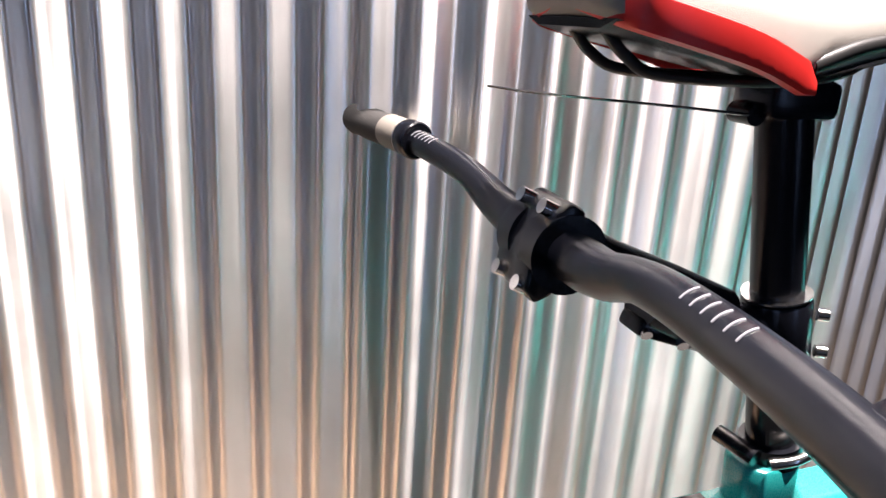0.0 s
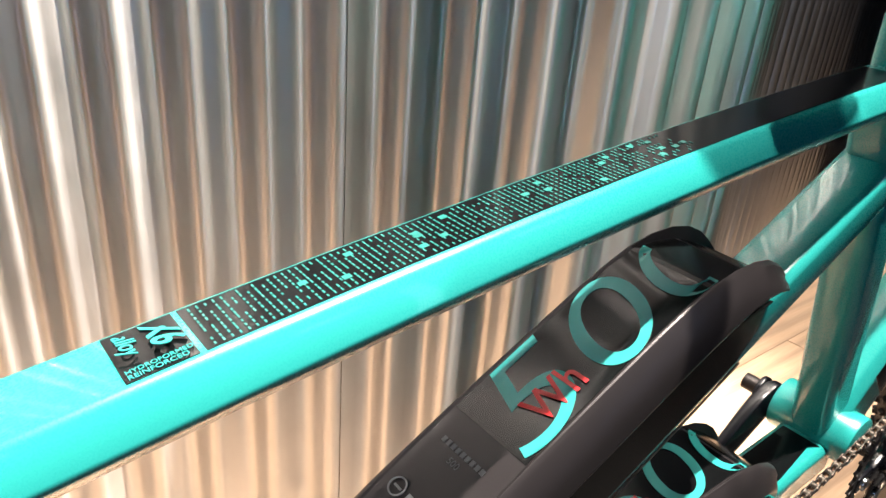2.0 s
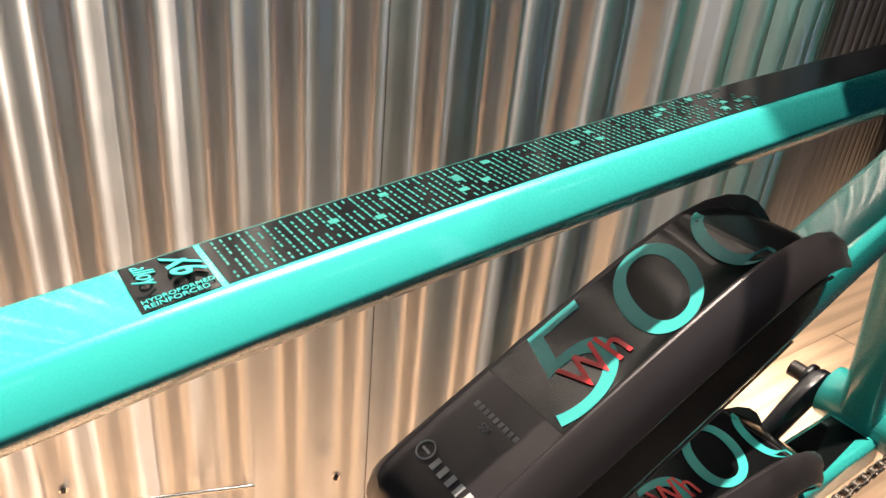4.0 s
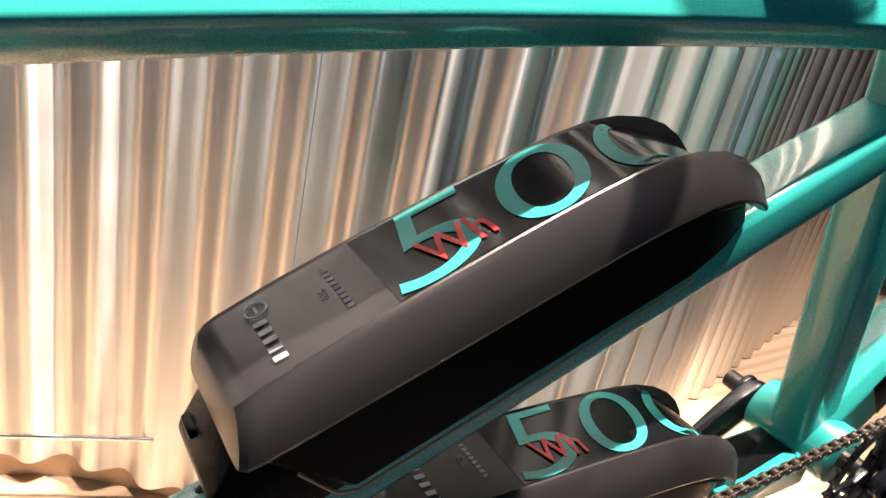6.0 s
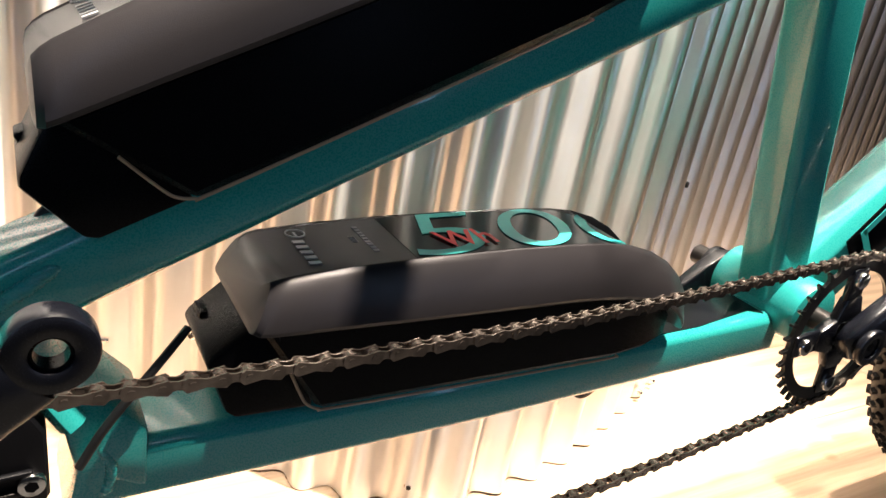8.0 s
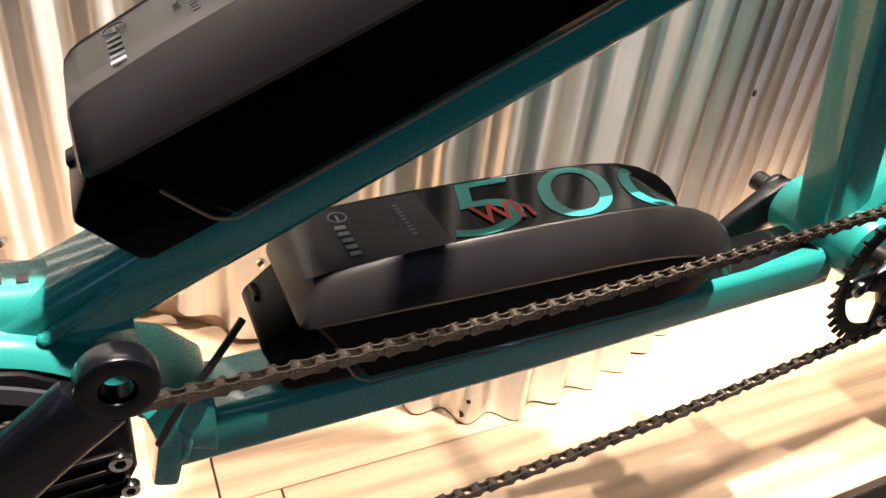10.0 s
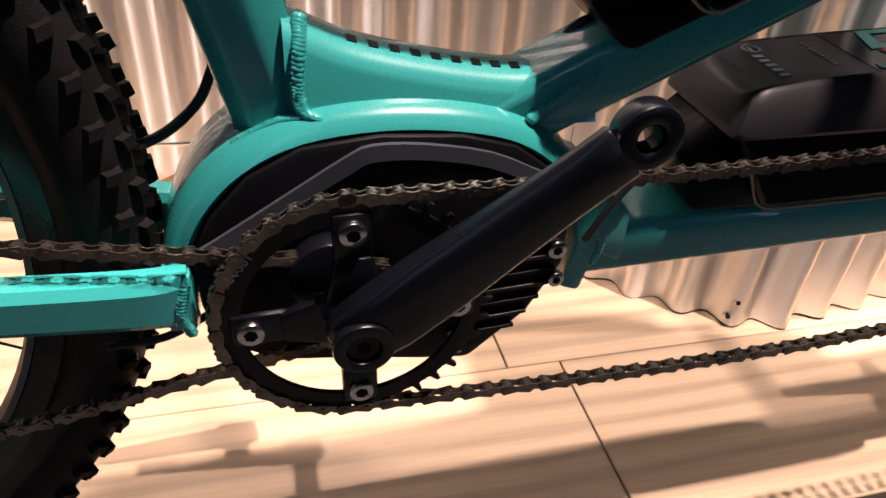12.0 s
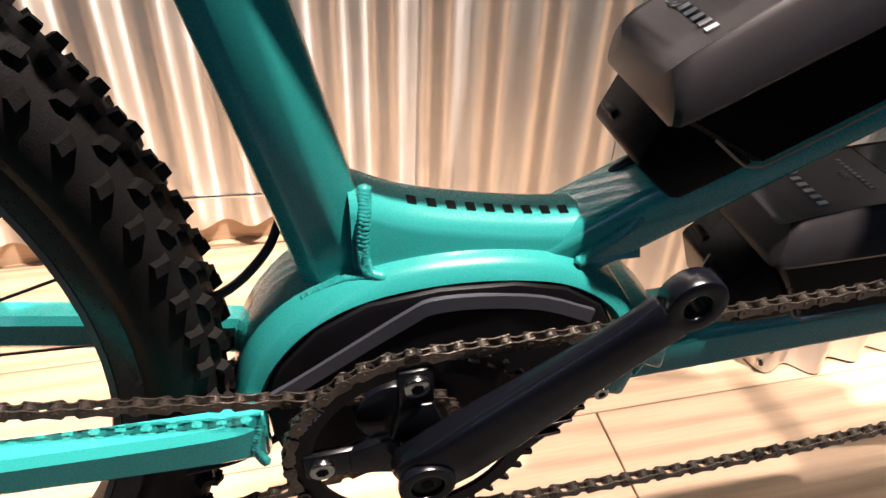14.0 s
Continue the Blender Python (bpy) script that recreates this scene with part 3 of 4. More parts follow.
band_o = [(v.x, v.z) for v in curve([(-0.091, 0, 0.383), (-0.060, 0, 0.403), (-0.030, 0, 0.4225), (-0.002, 0, 0.4405), (0.014, 0, 0.4475), (0.045, 0, 0.4465), (0.088, 0, 0.438), (0.126, 0, 0.420)], 3)]
band_i = [(v.x, v.z) for v in curve([(-0.081, 0, 0.378), (-0.054, 0, 0.3955), (-0.025, 0, 0.4145), (0.002, 0, 0.4310), (0.015, 0, 0.4375), (0.045, 0, 0.4370), (0.087, 0, 0.4285), (0.123, 0, 0.4110)], 3)]
bm = loft([[(a[0], -0.0455, a[1]), (a[0], -0.0488, a[1]), (b[0], -0.0500, b[1]), (b[0], -0.0455, b[1])] for a, b in zip(band_o, band_i)])
part("accent_band", bm, ACCENT, motor, "matt grey accent band")
for k in range(7):
    z = 0.364 - 0.0118 * k
    part("cooling_fin", box(0.118 - 0.008 * max(0, k - 3), -0.0475, z, 0.05, 0.004, 0.0035, 0.0012, m=Matrix.Translation((0.1, 0, z)) @ Matrix.Rotation(radians(-4), 4, "Y") @ Matrix.Translation((-0.1, 0, -z))), STEELB if k % 2 else MOTOR, motor)
part("axle_boss", disc(-0.012, -0.062, -0.044, 0.363, 0.027, 28, 0.002), ANOD, motor)


def bolt(x, y, z, r, parent, mats=(CHROME, BODY)):
    """A round bolt with a hexagon socket, facing the drive side."""
    b = part("bolt", disc(x, y - 0.0035, y + 0.003, z, r, 20, r * 0.18), mats[0], parent, "bright bolt")
    part("socket", pipe([(x, y - 0.0038, z), (x, y - 0.001, z)], r * 0.52, 6), mats[1], b)
    return b


bolt(0.142, -0.0475, 0.360, 0.007, motor)
bolt(0.145, -0.0475, 0.334, 0.006, motor)
bolt(0.078, -0.0475, 0.281, 0.006, motor)


# ---- batteries ----
def battery(name, ox, oz, degrees, label):
    """A ridged battery pack lying along a tube: u along the tube, w away from it."""
    base = Matrix.Translation((ox, 0, oz)) @ Matrix.Rotation(radians(-degrees), 4, "Y")
    at = base @ Vector((0.28, 0, 0.04))
    th = thing(name, label, "battery", at, "battery packs")

    def put(bm):
        bm.transform(base)
        return bm
    # lower body, its lower end slanted and its upper end narrowed
    def body_ring(u, w0, w1, hw):
        return [(u, y, w) for y, w in ((-hw + 0.005, w0), (hw - 0.005, w0), (hw, w0 + 0.006), (hw, w1), (-hw, w1), (-hw, w0 + 0.006))]
    bm = loft([body_ring(0.138, 0.036, 0.104, 0.0395), body_ring(0.142, 0.0355, 0.105, 0.0425), body_ring(0.392, 0.0365, 0.105, 0.0425), body_ring(0.43, 0.0365, 0.092, 0.037), body_ring(0.460, 0.0365, 0.068, 0.027)])
    for v in bm.verts:
        if v.co.x < 0.16:
            v.co.x -= (v.co.z - 0.036) * 0.66
    body = part("body", put(bm), BODY, th, "deep black plastic pack body")
    # tan line standing in for light reflected along the body's rim
    edge = [(0.1135, 0.074), (0.124, 0.0505), (0.129, 0.043), (0.137, 0.0385), (0.146, 0.0375), (0.25, 0.0372), (0.383, 0.0380), (0.392, 0.0400)]
    part("edge_trim", put(pipe(curve([(u, -0.0427, w) for u, w in edge], 3), 0.0010, 6)), EDGE_GLINT, body, "thin tan line painted as light caught on the body's rim")
    # shell: cross-sections (u, ridge height, lip height, half ridge, half lip, hollow between the ridges, forward lean)
    secs = [(0.0890, 0.1240, 0.1050, 0.0290, 0.0400, 0.0, 0.45), (0.0905, 0.1280, 0.1020, 0.0340, 0.0465, 0.0, 0.45), (0.0945, 0.1305, 0.1010, 0.0360, 0.0495, 0.0, 0.45), (0.101, 0.1320, 0.1010, 0.0365, 0.0508, 0.0, 0.42),
            (0.120, 0.1335, 0.1010, 0.0367, 0.0512, 0.0, 0.30), (0.150, 0.1357, 0.1010, 0.0368, 0.0512, 0.0, 0.12), (0.200, 0.1380, 0.1005, 0.0370, 0.0512, 0.0, 0.0), (0.27, 0.1400, 0.1005, 0.0370, 0.0512, 0.0, 0.0),
            (0.325, 0.1402, 0.1005, 0.0370, 0.0512, 0.0003, 0.0), (0.355, 0.1393, 0.0995, 0.0370, 0.0510, 0.0002, 0.0), (0.380, 0.1366, 0.0972, 0.0370, 0.0505, 0.0008, 0.0), (0.405, 0.1298, 0.0930, 0.0370, 0.0495, 0.0072, 0.0),
            (0.428, 0.1190, 0.0860, 0.0365, 0.0482, 0.0115, 0.0), (0.446, 0.1055, 0.0755, 0.0358, 0.0462, 0.0165, 0.0), (0.458, 0.0910, 0.0655, 0.0348, 0.0440, 0.0150, 0.0), (0.465, 0.0765, 0.0570, 0.0335, 0.0415, 0.0100, 0.0), (0.4685, 0.0650, 0.0530, 0.0315, 0.0385, 0.0040, 0.0)]

    def top(u):
        return float(np.interp(u, [q[0] for q in secs], [q[1] - q[5] for q in secs])) - 0.0010
    rings = []
    for u, t, l, a, b, dip, lean in secs:
        h = t - l
        half = [(b - 0.005, l - 0.002), (b - 0.001, l - 0.0008), (b, l + 0.002), (b - 0.0012, l + h * 0.35), (b - 0.0050, l + h * 0.68), (a + 0.0036, l + h * 0.90), (a + 0.0006, t - 0.0006), (a - 0.0008, t), (a - 0.0016, t - 0.0006 - dip * 0.35), (a - 0.0024, t - 0.0010 - dip)]
        rings.append([(u + lean * (w - 0.104), y, w) for y, w in half + [(-y, w) for y, w in half[::-1]]])
    part("shell", put(loft(rings)), SHELL, th, "satin charcoal cover shell", 24)
    # glossy label field sunk between the ridges
    field = list(np.linspace(0.197, 0.445, 26))
    label_ob = part("label_field", put(loft([[(u, -0.0342, top(u) + 0.0005), (u, 0.0342, top(u) + 0.0005), (u, 0.0342, top(u) - 0.0010), (u, -0.0342, top(u) - 0.0010)] for u in field])), DECAL, th, "glossy black label field")
    part("seam", put(loft([[(u, y, np.interp(u, [q[0] for q in secs], [q[2] for q in secs]) + w) for y, w in ((-0.0490, -0.0022), (-0.0470, -0.0022), (-0.0470, -0.0042), (-0.0490, -0.0042))] for u in np.linspace(0.105, 0.43, 14)])), BODY, th)
    # locking dock at the lower end
    mount = [(0.098, 0.1045), (0.070, 0.0805), (0.067, 0.0760), (0.080, 0.0400), (0.086, 0.0355), (0.137, 0.0345), (0.114, 0.100)]
    dock = part("dock", put(prism(mount, -0.0345, 0.0345, 0.003)), BODY, th, "black locking dock")
    part("latch", put(box(0.0750, 0.020, 0.0838, 0.006, 0.018, 0.007, 0.0015)), BODY, dock)
    # writing
    def face(u, y, turn=0.0, lift=0.0011):
        return base @ Matrix.Translation((u, y, top(u) + lift)) @ Matrix.Rotation(radians(turn), 4, "Z")
    slant = Matrix.Identity(4)
    slant[0][1] = 0.33
    wide = 1.46
    letters("capacity_print", "500", 0.1035, face(0.1895, -0.0348) @ slant @ Matrix.Diagonal((wide, 0.98, 1, 1)), PRINT, label_ob, clip=0.2005 / wide, lean=0.33 * 0.98 / wide, bend=lambda x, y: top(0.1895 + wide * x + 0.3234 * y) - top(0.1895), bold=-0.0010)
    letters("unit_print", "Wh", 0.0345, face(0.2235, -0.0238, 0, 0.0018) @ Matrix.Diagonal((0.84, 1, 1, 1)), RED, label_ob, bold=0.0003, bend=lambda x, y: top(0.2235 + 0.84 * x) - top(0.2235))
    for k in range(5):
        bm = box(0.1320, 0.0085 - 0.0080 * k, top(0.132) + 0.0002, 0.0078, 0.0040, 0.0008)
        part("maker_mark", put(bm), PALE, th, "plain pale bars")
    w = washer(0, 0, 0.0008, 0, 0.0068, 0.0058, 24)
    w.transform(Matrix.Translation((0.1335, 0.0205, top(0.1335) + 0.0006)) @ Matrix.Rotation(radians(90), 4, "X"))
    bmesh.ops.create_cube(w, size=1, matrix=Matrix.Translation((0.1335, 0.0205, top(0.1335) + 0.0002)) @ Matrix.Diagonal((0.0016, 0.007, 0.0008, 1)))
    part("round_mark", put(w), PALE, th, "pale ring mark")
    for k in range(9):
        part("type_mark", put(box(0.1760, 0.0215 - 0.0047 * k, top(0.176) + 0.0002, 0.0040, 0.0032, 0.0006)), DIM, th)
    letters("type_print", "500", 0.0068, face(0.1655, 0.0085, -90, 0.0003), DIM, th)
    return th


battery("upper_battery", *UPPER, "black electric bicycle battery clipped on the sloping tube")
battery("lower_battery", *LOWER, "black electric bicycle battery clipped on the lower tube")


# ---- drive ----
REAR, FRONT = (0.0, 0.349), (0.806, 0.395)
RY = -0.078
G = 0.0146
PR, PF = 36 * G / math.tau, 0.0775


def chainring(cx, cz, name, start, PR, bolts):
    th = thing(name, "black toothed chainring bolted to a four-arm crank", "chainring", (cx, RY, cz), "timing chainrings")
    teeth, pts = 36, []
    for k in range(teeth):
        a = math.tau * k / teeth
        for da, r in ((-0.055, PR - 0.0035), (-0.03, PR - 0.0028), (-0.014, PR + 0.0042), (0.014, PR + 0.0042), (0.03, PR - 0.0028), (0.055, PR - 0.0035)):
            pts.append((a + da, r))
    bm = bmesh.new()
    rings = []
    for y in (RY - 0.0018, RY + 0.0018):
        rings.append([bm.verts.new((cx + r * math.cos(a), y, cz + r * math.sin(a))) for a, r in pts])
        rings.append([bm.verts.new((cx + (PR - 0.0145) * math.cos(a), y, cz + (PR - 0.0145) * math.sin(a))) for a, r in pts])
    n = len(pts)
    for i in range(n):
        j = (i + 1) % n
        for q, w in ((0, 1), (2, 3), (0, 2), (1, 3)):
            bm.faces.new((rings[q][i], rings[q][j], rings[w][j], rings[w][i]))
    ring = part("toothed_ring", bm, STEELB, th, "black steel ring", 30)
    # four tabs and bolts
    for k in range(4):
        a = radians(start + 90 * k)
        c, s = math.cos(a), math.sin(a)
        m = Matrix.Translation((cx, RY, cz)) @ Matrix.Rotation(-a, 4, "Y")
        bm = box(bolts - 0.006, -0.001, 0, 0.036, 0.007, 0.0235, 0.003)
        bm.transform(m)
        arm = part("spider_arm", bm, ANOD, th)
        bm = loft([[(0.012, y, -0.020), (bolts - 0.018, y, -0.0105), (bolts - 0.018, y, 0.0105), (0.012, y, 0.020)] for y in (-0.006, 0.004)])
        soften(bm, 0.002)
        bm.transform(m)
        part("arm_root", bm, ANOD, arm)
        bolt(cx + bolts * c, RY - 0.005, cz + bolts * s, 0.0084, th)
    return th


rear_ring = chainring(*REAR, "rear_chainring", 2, PR, 0.0635)
front_ring = chainring(*FRONT, "front_chainring", 8, PF, 0.056)
letters("ring_print", "NA-36T", 0.008, pose(-0.0735, RY - 0.0021, 0.379, 90, 0, 0) @ pose(0, 0, 0, 0, 0, 52), WHITE, rear_ring)


def crank(cx, cz, side, degrees, name, length=0.198, off=0.099):
    """A forged arm with a boss at the axle and an open pedal eye."""
    y = side * off
    th = thing(name, "satin black forged crank arm without a pedal", "crank arm", (cx, y, cz), "crank arms")
    m = Matrix.Translation((cx, y, cz)) @ Matrix.Rotation(radians(-degrees), 4, "Y")
    rings = []
    for u, h, w, dy in ((-0.016, 0.013, 0.008, 0.006), (-0.004, 0.0220, 0.011, 0.003), (0.022, 0.0240, 0.011, 0.0), (0.055, 0.0238, 0.0100, -0.002), (0.10, 0.0212, 0.0090, -0.0045), (0.145, 0.0190, 0.008, -0.007), (0.166, 0.0188, 0.0078, -0.008), (0.184, 0.0192, 0.0076, -0.0085)):
        rings.append([(u, side * -1 * (dy + q), v) for q, v in ((-w, -h + 0.006), (-w + 0.004, -h), (w - 0.003, -h), (w + 0.003, -h * 0.12), (w + 0.003, h * 0.18), (w - 0.004, h), (-w + 0.004, h), (-w, h - 0.006))])
    bm = loft(rings)
    soften(bm, 0.002, 2, 40)
    bm.transform(m)
    part("arm", bm, ANOD, th, sharp=35)
    bm = washer(length, side * 0.0008, side * 0.0162, 0, 0.0192, 0.0080, 32)
    soften(bm, 0.0025, 2, 50)
    bm.transform(m)
    eye = part("pedal_eye", bm, ANOD, th, "open threaded pedal eye")
    bm = washer(length, side * 0.004, side * 0.0135, 0, 0.0082, 0.0070, 24)
    bm.transform(m)
    part("thread", bm, BODY, eye)
    bm = washer(0, side * 0.006, side * 0.0135, 0, 0.0185, 0.0105, 32)
    soften(bm, 0.0018, 2, 50)
    bm.transform(m)
    part("axle_boss", bm, ANOD, th)
    bm = pipe([(0, side * 0.004, 0), (0, side * 0.0108, 0)], 0.0095, 20)
    bm.transform(m)
    cap = part("axle_bolt", bm, STEELB, th)
    bm = pipe([(0, side * 0.0105, 0), (0, side * 0.0112, 0)], 0.0045, 6)
    bm.transform(m)
    part("socket", bm, BODY, cap)
    return th


crank(*REAR, -1, 40.6, "rear_crank")
crank(*REAR, 1, 220.2, "rear_far_crank")
crank(*FRONT, -1, 40, "front_crank")
crank(*FRONT, 1, 221, "front_far_crank", off=0.066)
part("rear_axle", pipe([(0, -0.10, REAR[1]), (0, 0.10, REAR[1])], 0.011, 20), STEELB, bike)
part("front_axle", pipe([(FRONT[0], -0.10, FRONT[1]), (FRONT[0], 0.10, FRONT[1])], 0.011, 20), STEELB, bike)


def link_mesh(outer):
    """Two waisted side plates with their rollers or pins; half a pitch to each side of the centre."""
    g = G
    bm = bmesh.new()
    out = []
    for a in range(-60, 61, 30):
        out.append((g / 2 + 0.0053 * math.cos(radians(a)), 0.0053 * math.sin(radians(a))))
    out.append((0, 0.0025))
    for a in range(120, 241, 30):
        out.append((-g / 2 + 0.0053 * math.cos(radians(a)), 0.0053 * math.sin(radians(a))))
    out.append((0, -0.0025))
    y = 0.0034 if outer else 0.0023
    for s in (-1, 1):
        loft([[(x, s * y - 0.0005, z) for x, z in out], [(x, s * y + 0.0005, z) for x, z in out]], bm)
    for x in (-g / 2, g / 2):
        if outer:
            pipe([(x, -0.0045, 0), (x, 0.0045, 0)], 0.0021, 8, bm)
        else:
            pipe([(x, -0.0019, 0), (x, 0.0019, 0)], 0.0043, 10, bm)
    return finish(bm, "chain_link", CHAIN, 40)


LINKS = [link_mesh(False), link_mesh(True)]


def chain(name, path, y, label, closed=True):
    """Links threaded along a polyline of (x, z), or (x, y, z)."""
    pts = [Vector((p[0], y, p[1])) if len(p) == 2 else Vector(p) for p in path]
    th = thing(name, label, "chain", pts[0])
    lens = [0.0]
    for a, b in zip(pts, pts[1:]):
        lens.append(lens[-1] + (b - a).length)
    count = int(lens[-1] / G)
    pitch = lens[-1] / count

    def at(s):
        s = min(max(s, 0), lens[-1])
        k = max(0, int(np.searchsorted(lens, s)) - 1)
        k = min(k, len(pts) - 2)
        f = (s - lens[k]) / max(1e-9, lens[k + 1] - lens[k])
        return pts[k].lerp(pts[k + 1], f)
    closing = bmesh.new()
    for i in range(count):
        a, b = at(i * pitch), at((i + 1) * pitch)
        d = (b - a).normalized()
        side = Vector((0, 1, 0))
        side = (side - d * side.dot(d)).normalized()
        up = d.cross(side)
        if i == 0:
            closing.from_mesh(LINKS[0])
            closing.transform(Matrix.Translation((a + b) / 2) @ Matrix((d, side, up)).transposed().to_4x4())
            part("master_link", closing, CHAIN, th)
            continue
        ob = new("chain_link", LINKS[i % 2])
        ob.parent = th
        ob.matrix_parent_inverse = Matrix.Translation(-th.location)
        ob.matrix_basis = Matrix.Translation((a + b) / 2) @ Matrix((d, side, up)).transposed().to_4x4()
    return th


tilt = math.degrees(math.atan2(FRONT[1] - REAR[1], FRONT[0] - REAR[0]))
loop = arc(*REAR, PR, 90 + tilt, 270 + tilt, 40)
a, b = loop[-1], arc(*FRONT, PF, -90 + tilt, -89 + tilt, 1)[0]
loop += [(a[0] + (b[0] - a[0]) * k / 12, a[1] + (b[1] - a[1]) * k / 12 - 0.026 * math.sin(math.pi * k / 12)) for k in range(1, 12)]
loop += arc(*FRONT, PF, -90 + tilt, 90 + tilt, 40)
e = loop[-1]
loop += [(e[0] + (loop[0][0] - e[0]) * k / 12, e[1] + (loop[0][1] - e[1]) * k / 12 - 0.015 * math.sin(math.pi * k / 12)) for k in range(1, 13)]
chain("timing_chain", loop, RY, "greasy dark steel chain joining both chainrings")

# inner sprocket and the chain to the rear wheel
SPR = 0.031
sp = thing("motor_sprocket", "small steel sprocket behind the chainring", "sprocket", (0, -0.056, 0.345))
part("toothed_ring", washer(0.0, -0.0575, -0.0545, 0.342, SPR - 0.002, 0.015, 36), STEELB, sp)
part("lock_ring", washer(0.0, -0.064, -0.056, 0.345, 0.020, 0.012, 28), CHROME, sp, "bright lock ring")
rear_path = [(-0.50, -0.052, 0.452), (-0.25, -0.054, 0.4115)] + [(x, -0.056, z) for x, z in arc(0.0, 0.342, SPR, 97, -77, 16)] + [(-0.20, -0.055, 0.265), (-0.43, -0.053, 0.228)]
chain("drive_chain", rear_path, -0.056, "greasy dark steel chain running to the rear wheel", False)

# ---- wheels ----
def wheel(name, hx, label, detailed):
    W, hz = 0.036, HUB[1]
    th = thing(name, label, "wheel", (hx, 0, 0.0), "wheels")
    n = 96
    prof = [(0.340, -0.0165), (0.344, -0.023), (0.354, -0.0325), (0.370, -0.0355), (0.384, -0.0305), (0.392, -0.018), (0.3945, 0.0), (0.392, 0.018), (0.384, 0.0305), (0.370, 0.0355), (0.354, 0.0325), (0.344, 0.023), (0.340, 0.0165)]
    def revolve(prof, closed=False):
        bm = bmesh.new()
        rings = [[bm.verts.new((hx + r * math.cos(k * math.tau / n), y, hz + r * math.sin(k * math.tau / n))) for r, y in prof] for k in range(n)]
        rings.append(rings[0])
        ring_faces(bm, rings, closed, False)
        return bm
    tyre = part("tyre", revolve(prof, True), RUBBER, th, "black knobbly tyre", 50)
    part("rim", revolve([(0.342, -0.0175), (0.345, -0.0195), (0.336, -0.0185), (0.325, -0.015), (0.3225, 0.0), (0.325, 0.015), (0.336, 0.0185), (0.345, 0.0195), (0.342, 0.0175), (0.338, 0.0)], True), RIM, th, "black rim")
    hub = part("hub", disc(hx, -0.05, 0.05, hz, 0.022, 24, 0.003), ANOD, th)
    for k in range(32):
        a = math.tau * k / 32
        side = -1 if k % 2 else 1
        b = a + (0.9 if (k // 2) % 2 else -0.9)
        part("spoke", pipe([(hx + 0.021 * math.cos(b), side * 0.03, hz + 0.021 * math.sin(b)), (hx + 0.320 * math.cos(a), side * 0.002, hz + 0.320 * math.sin(a))], 0.0011, 5), CABLE, th)
    # tread: wedge blocks in four rows
    def knob(l, w, h, slant):
        bm = bmesh.new()
        a = [bm.verts.new(p) for p in ((-l, -w, -0.003), (l, -w + slant, -0.003), (l, w + slant, -0.003), (-l, w, -0.003))]
        b = [bm.verts.new(p) for p in ((-l * 0.78, -w * 0.8, h), (l * 0.78, -w * 0.8 + slant, h), (l * 0.78, w * 0.8 + slant, h * 0.92), (-l * 0.78, w * 0.8, h * 0.92))]
        ring_faces(bm, [a, b])
        return bm
    specs = [(0.0050, 0.0044, 0.0046, 0.002, 0.0075, 0.3948, 10), (0.0046, 0.0048, 0.0046, -0.002, 0.0205, 0.3918, 34), (0.0042, 0.0056, 0.0048, 0.002, 0.0315, 0.3835, 62)]
    big = bmesh.new()
    meshes = [finish(knob(*s[:4]), "tread_knob", RUBBER, 20) for s in specs]
    count = 84
    for j, (l, w, h, sl, y, r, lean) in enumerate(specs):
        for k in range(count):
            for side in (-1, 1):
                a = math.tau * (k + (0.5 if side > 0 else 0) + 0.5 * (j % 2)) / count
                m = Matrix.Translation((hx, 0, hz)) @ Matrix.Rotation(-a, 4, "Y") @ Matrix.Translation((r, side * y, 0)) @ Matrix.Rotation(radians(side * lean), 4, "Z") @ Matrix.Rotation(radians(90), 4, "Y") @ Matrix.Diagonal((1, side, 1, 1))
                if detailed and math.cos(a) > 0.15:
                    ob = new("tread_knob", meshes[j])
                    ob.parent = tyre
                    ob.matrix_parent_inverse = Matrix()
                    ob.matrix_basis = m
                else:
                    n0 = len(big.verts)
                    big.from_mesh(meshes[j])
                    big.verts.ensure_lookup_table()
                    for v in big.verts[n0:]:
                        v.co = m @ v.co
    tagged(part("tread", big, RUBBER, tyre, "", 20), kind="stuff")
    part("rim_edge", revolve([(0.3195, -0.0145), (0.3165, 0.0), (0.3195, 0.0145), (0.3245, 0.0150), (0.3240, -0.0150)], True), BEIGE, th, "pale inner rim face")
    return th


wheel("rear_wheel", HUB[0], "black spoked rear wheel with a wide knobbly tyre", True)
wheel("front_wheel", 1.50, "black spoked front wheel with a wide knobbly tyre", False)
# rear cassette, brake disc side left plain
cas = thing("cassette", "stack of dark steel sprockets on the rear hub", "sprocket", (HUB[0], -0.05, HUB[1]))
for k in range(5):
    part("cog", disc(HUB[0], -0.046 - 0.004 * k, -0.044 - 0.004 * k, HUB[1], 0.07 - 0.010 * k, 30), STEELB, cas)
# fork
fork = thing("fork", "black suspension fork holding the front wheel", "fork", (1.32, 0, 0.6))
for side in (-1, 1):
    part("leg", pipe([(1.50, side * 0.065, 0.400), (1.30, side * 0.065, 0.78)], [0.02, 0.018], 16), ANOD, fork)
part("crown", box(1.285, 0, 0.76, 0.05, 0.16, 0.035, 0.008), ANOD, fork)

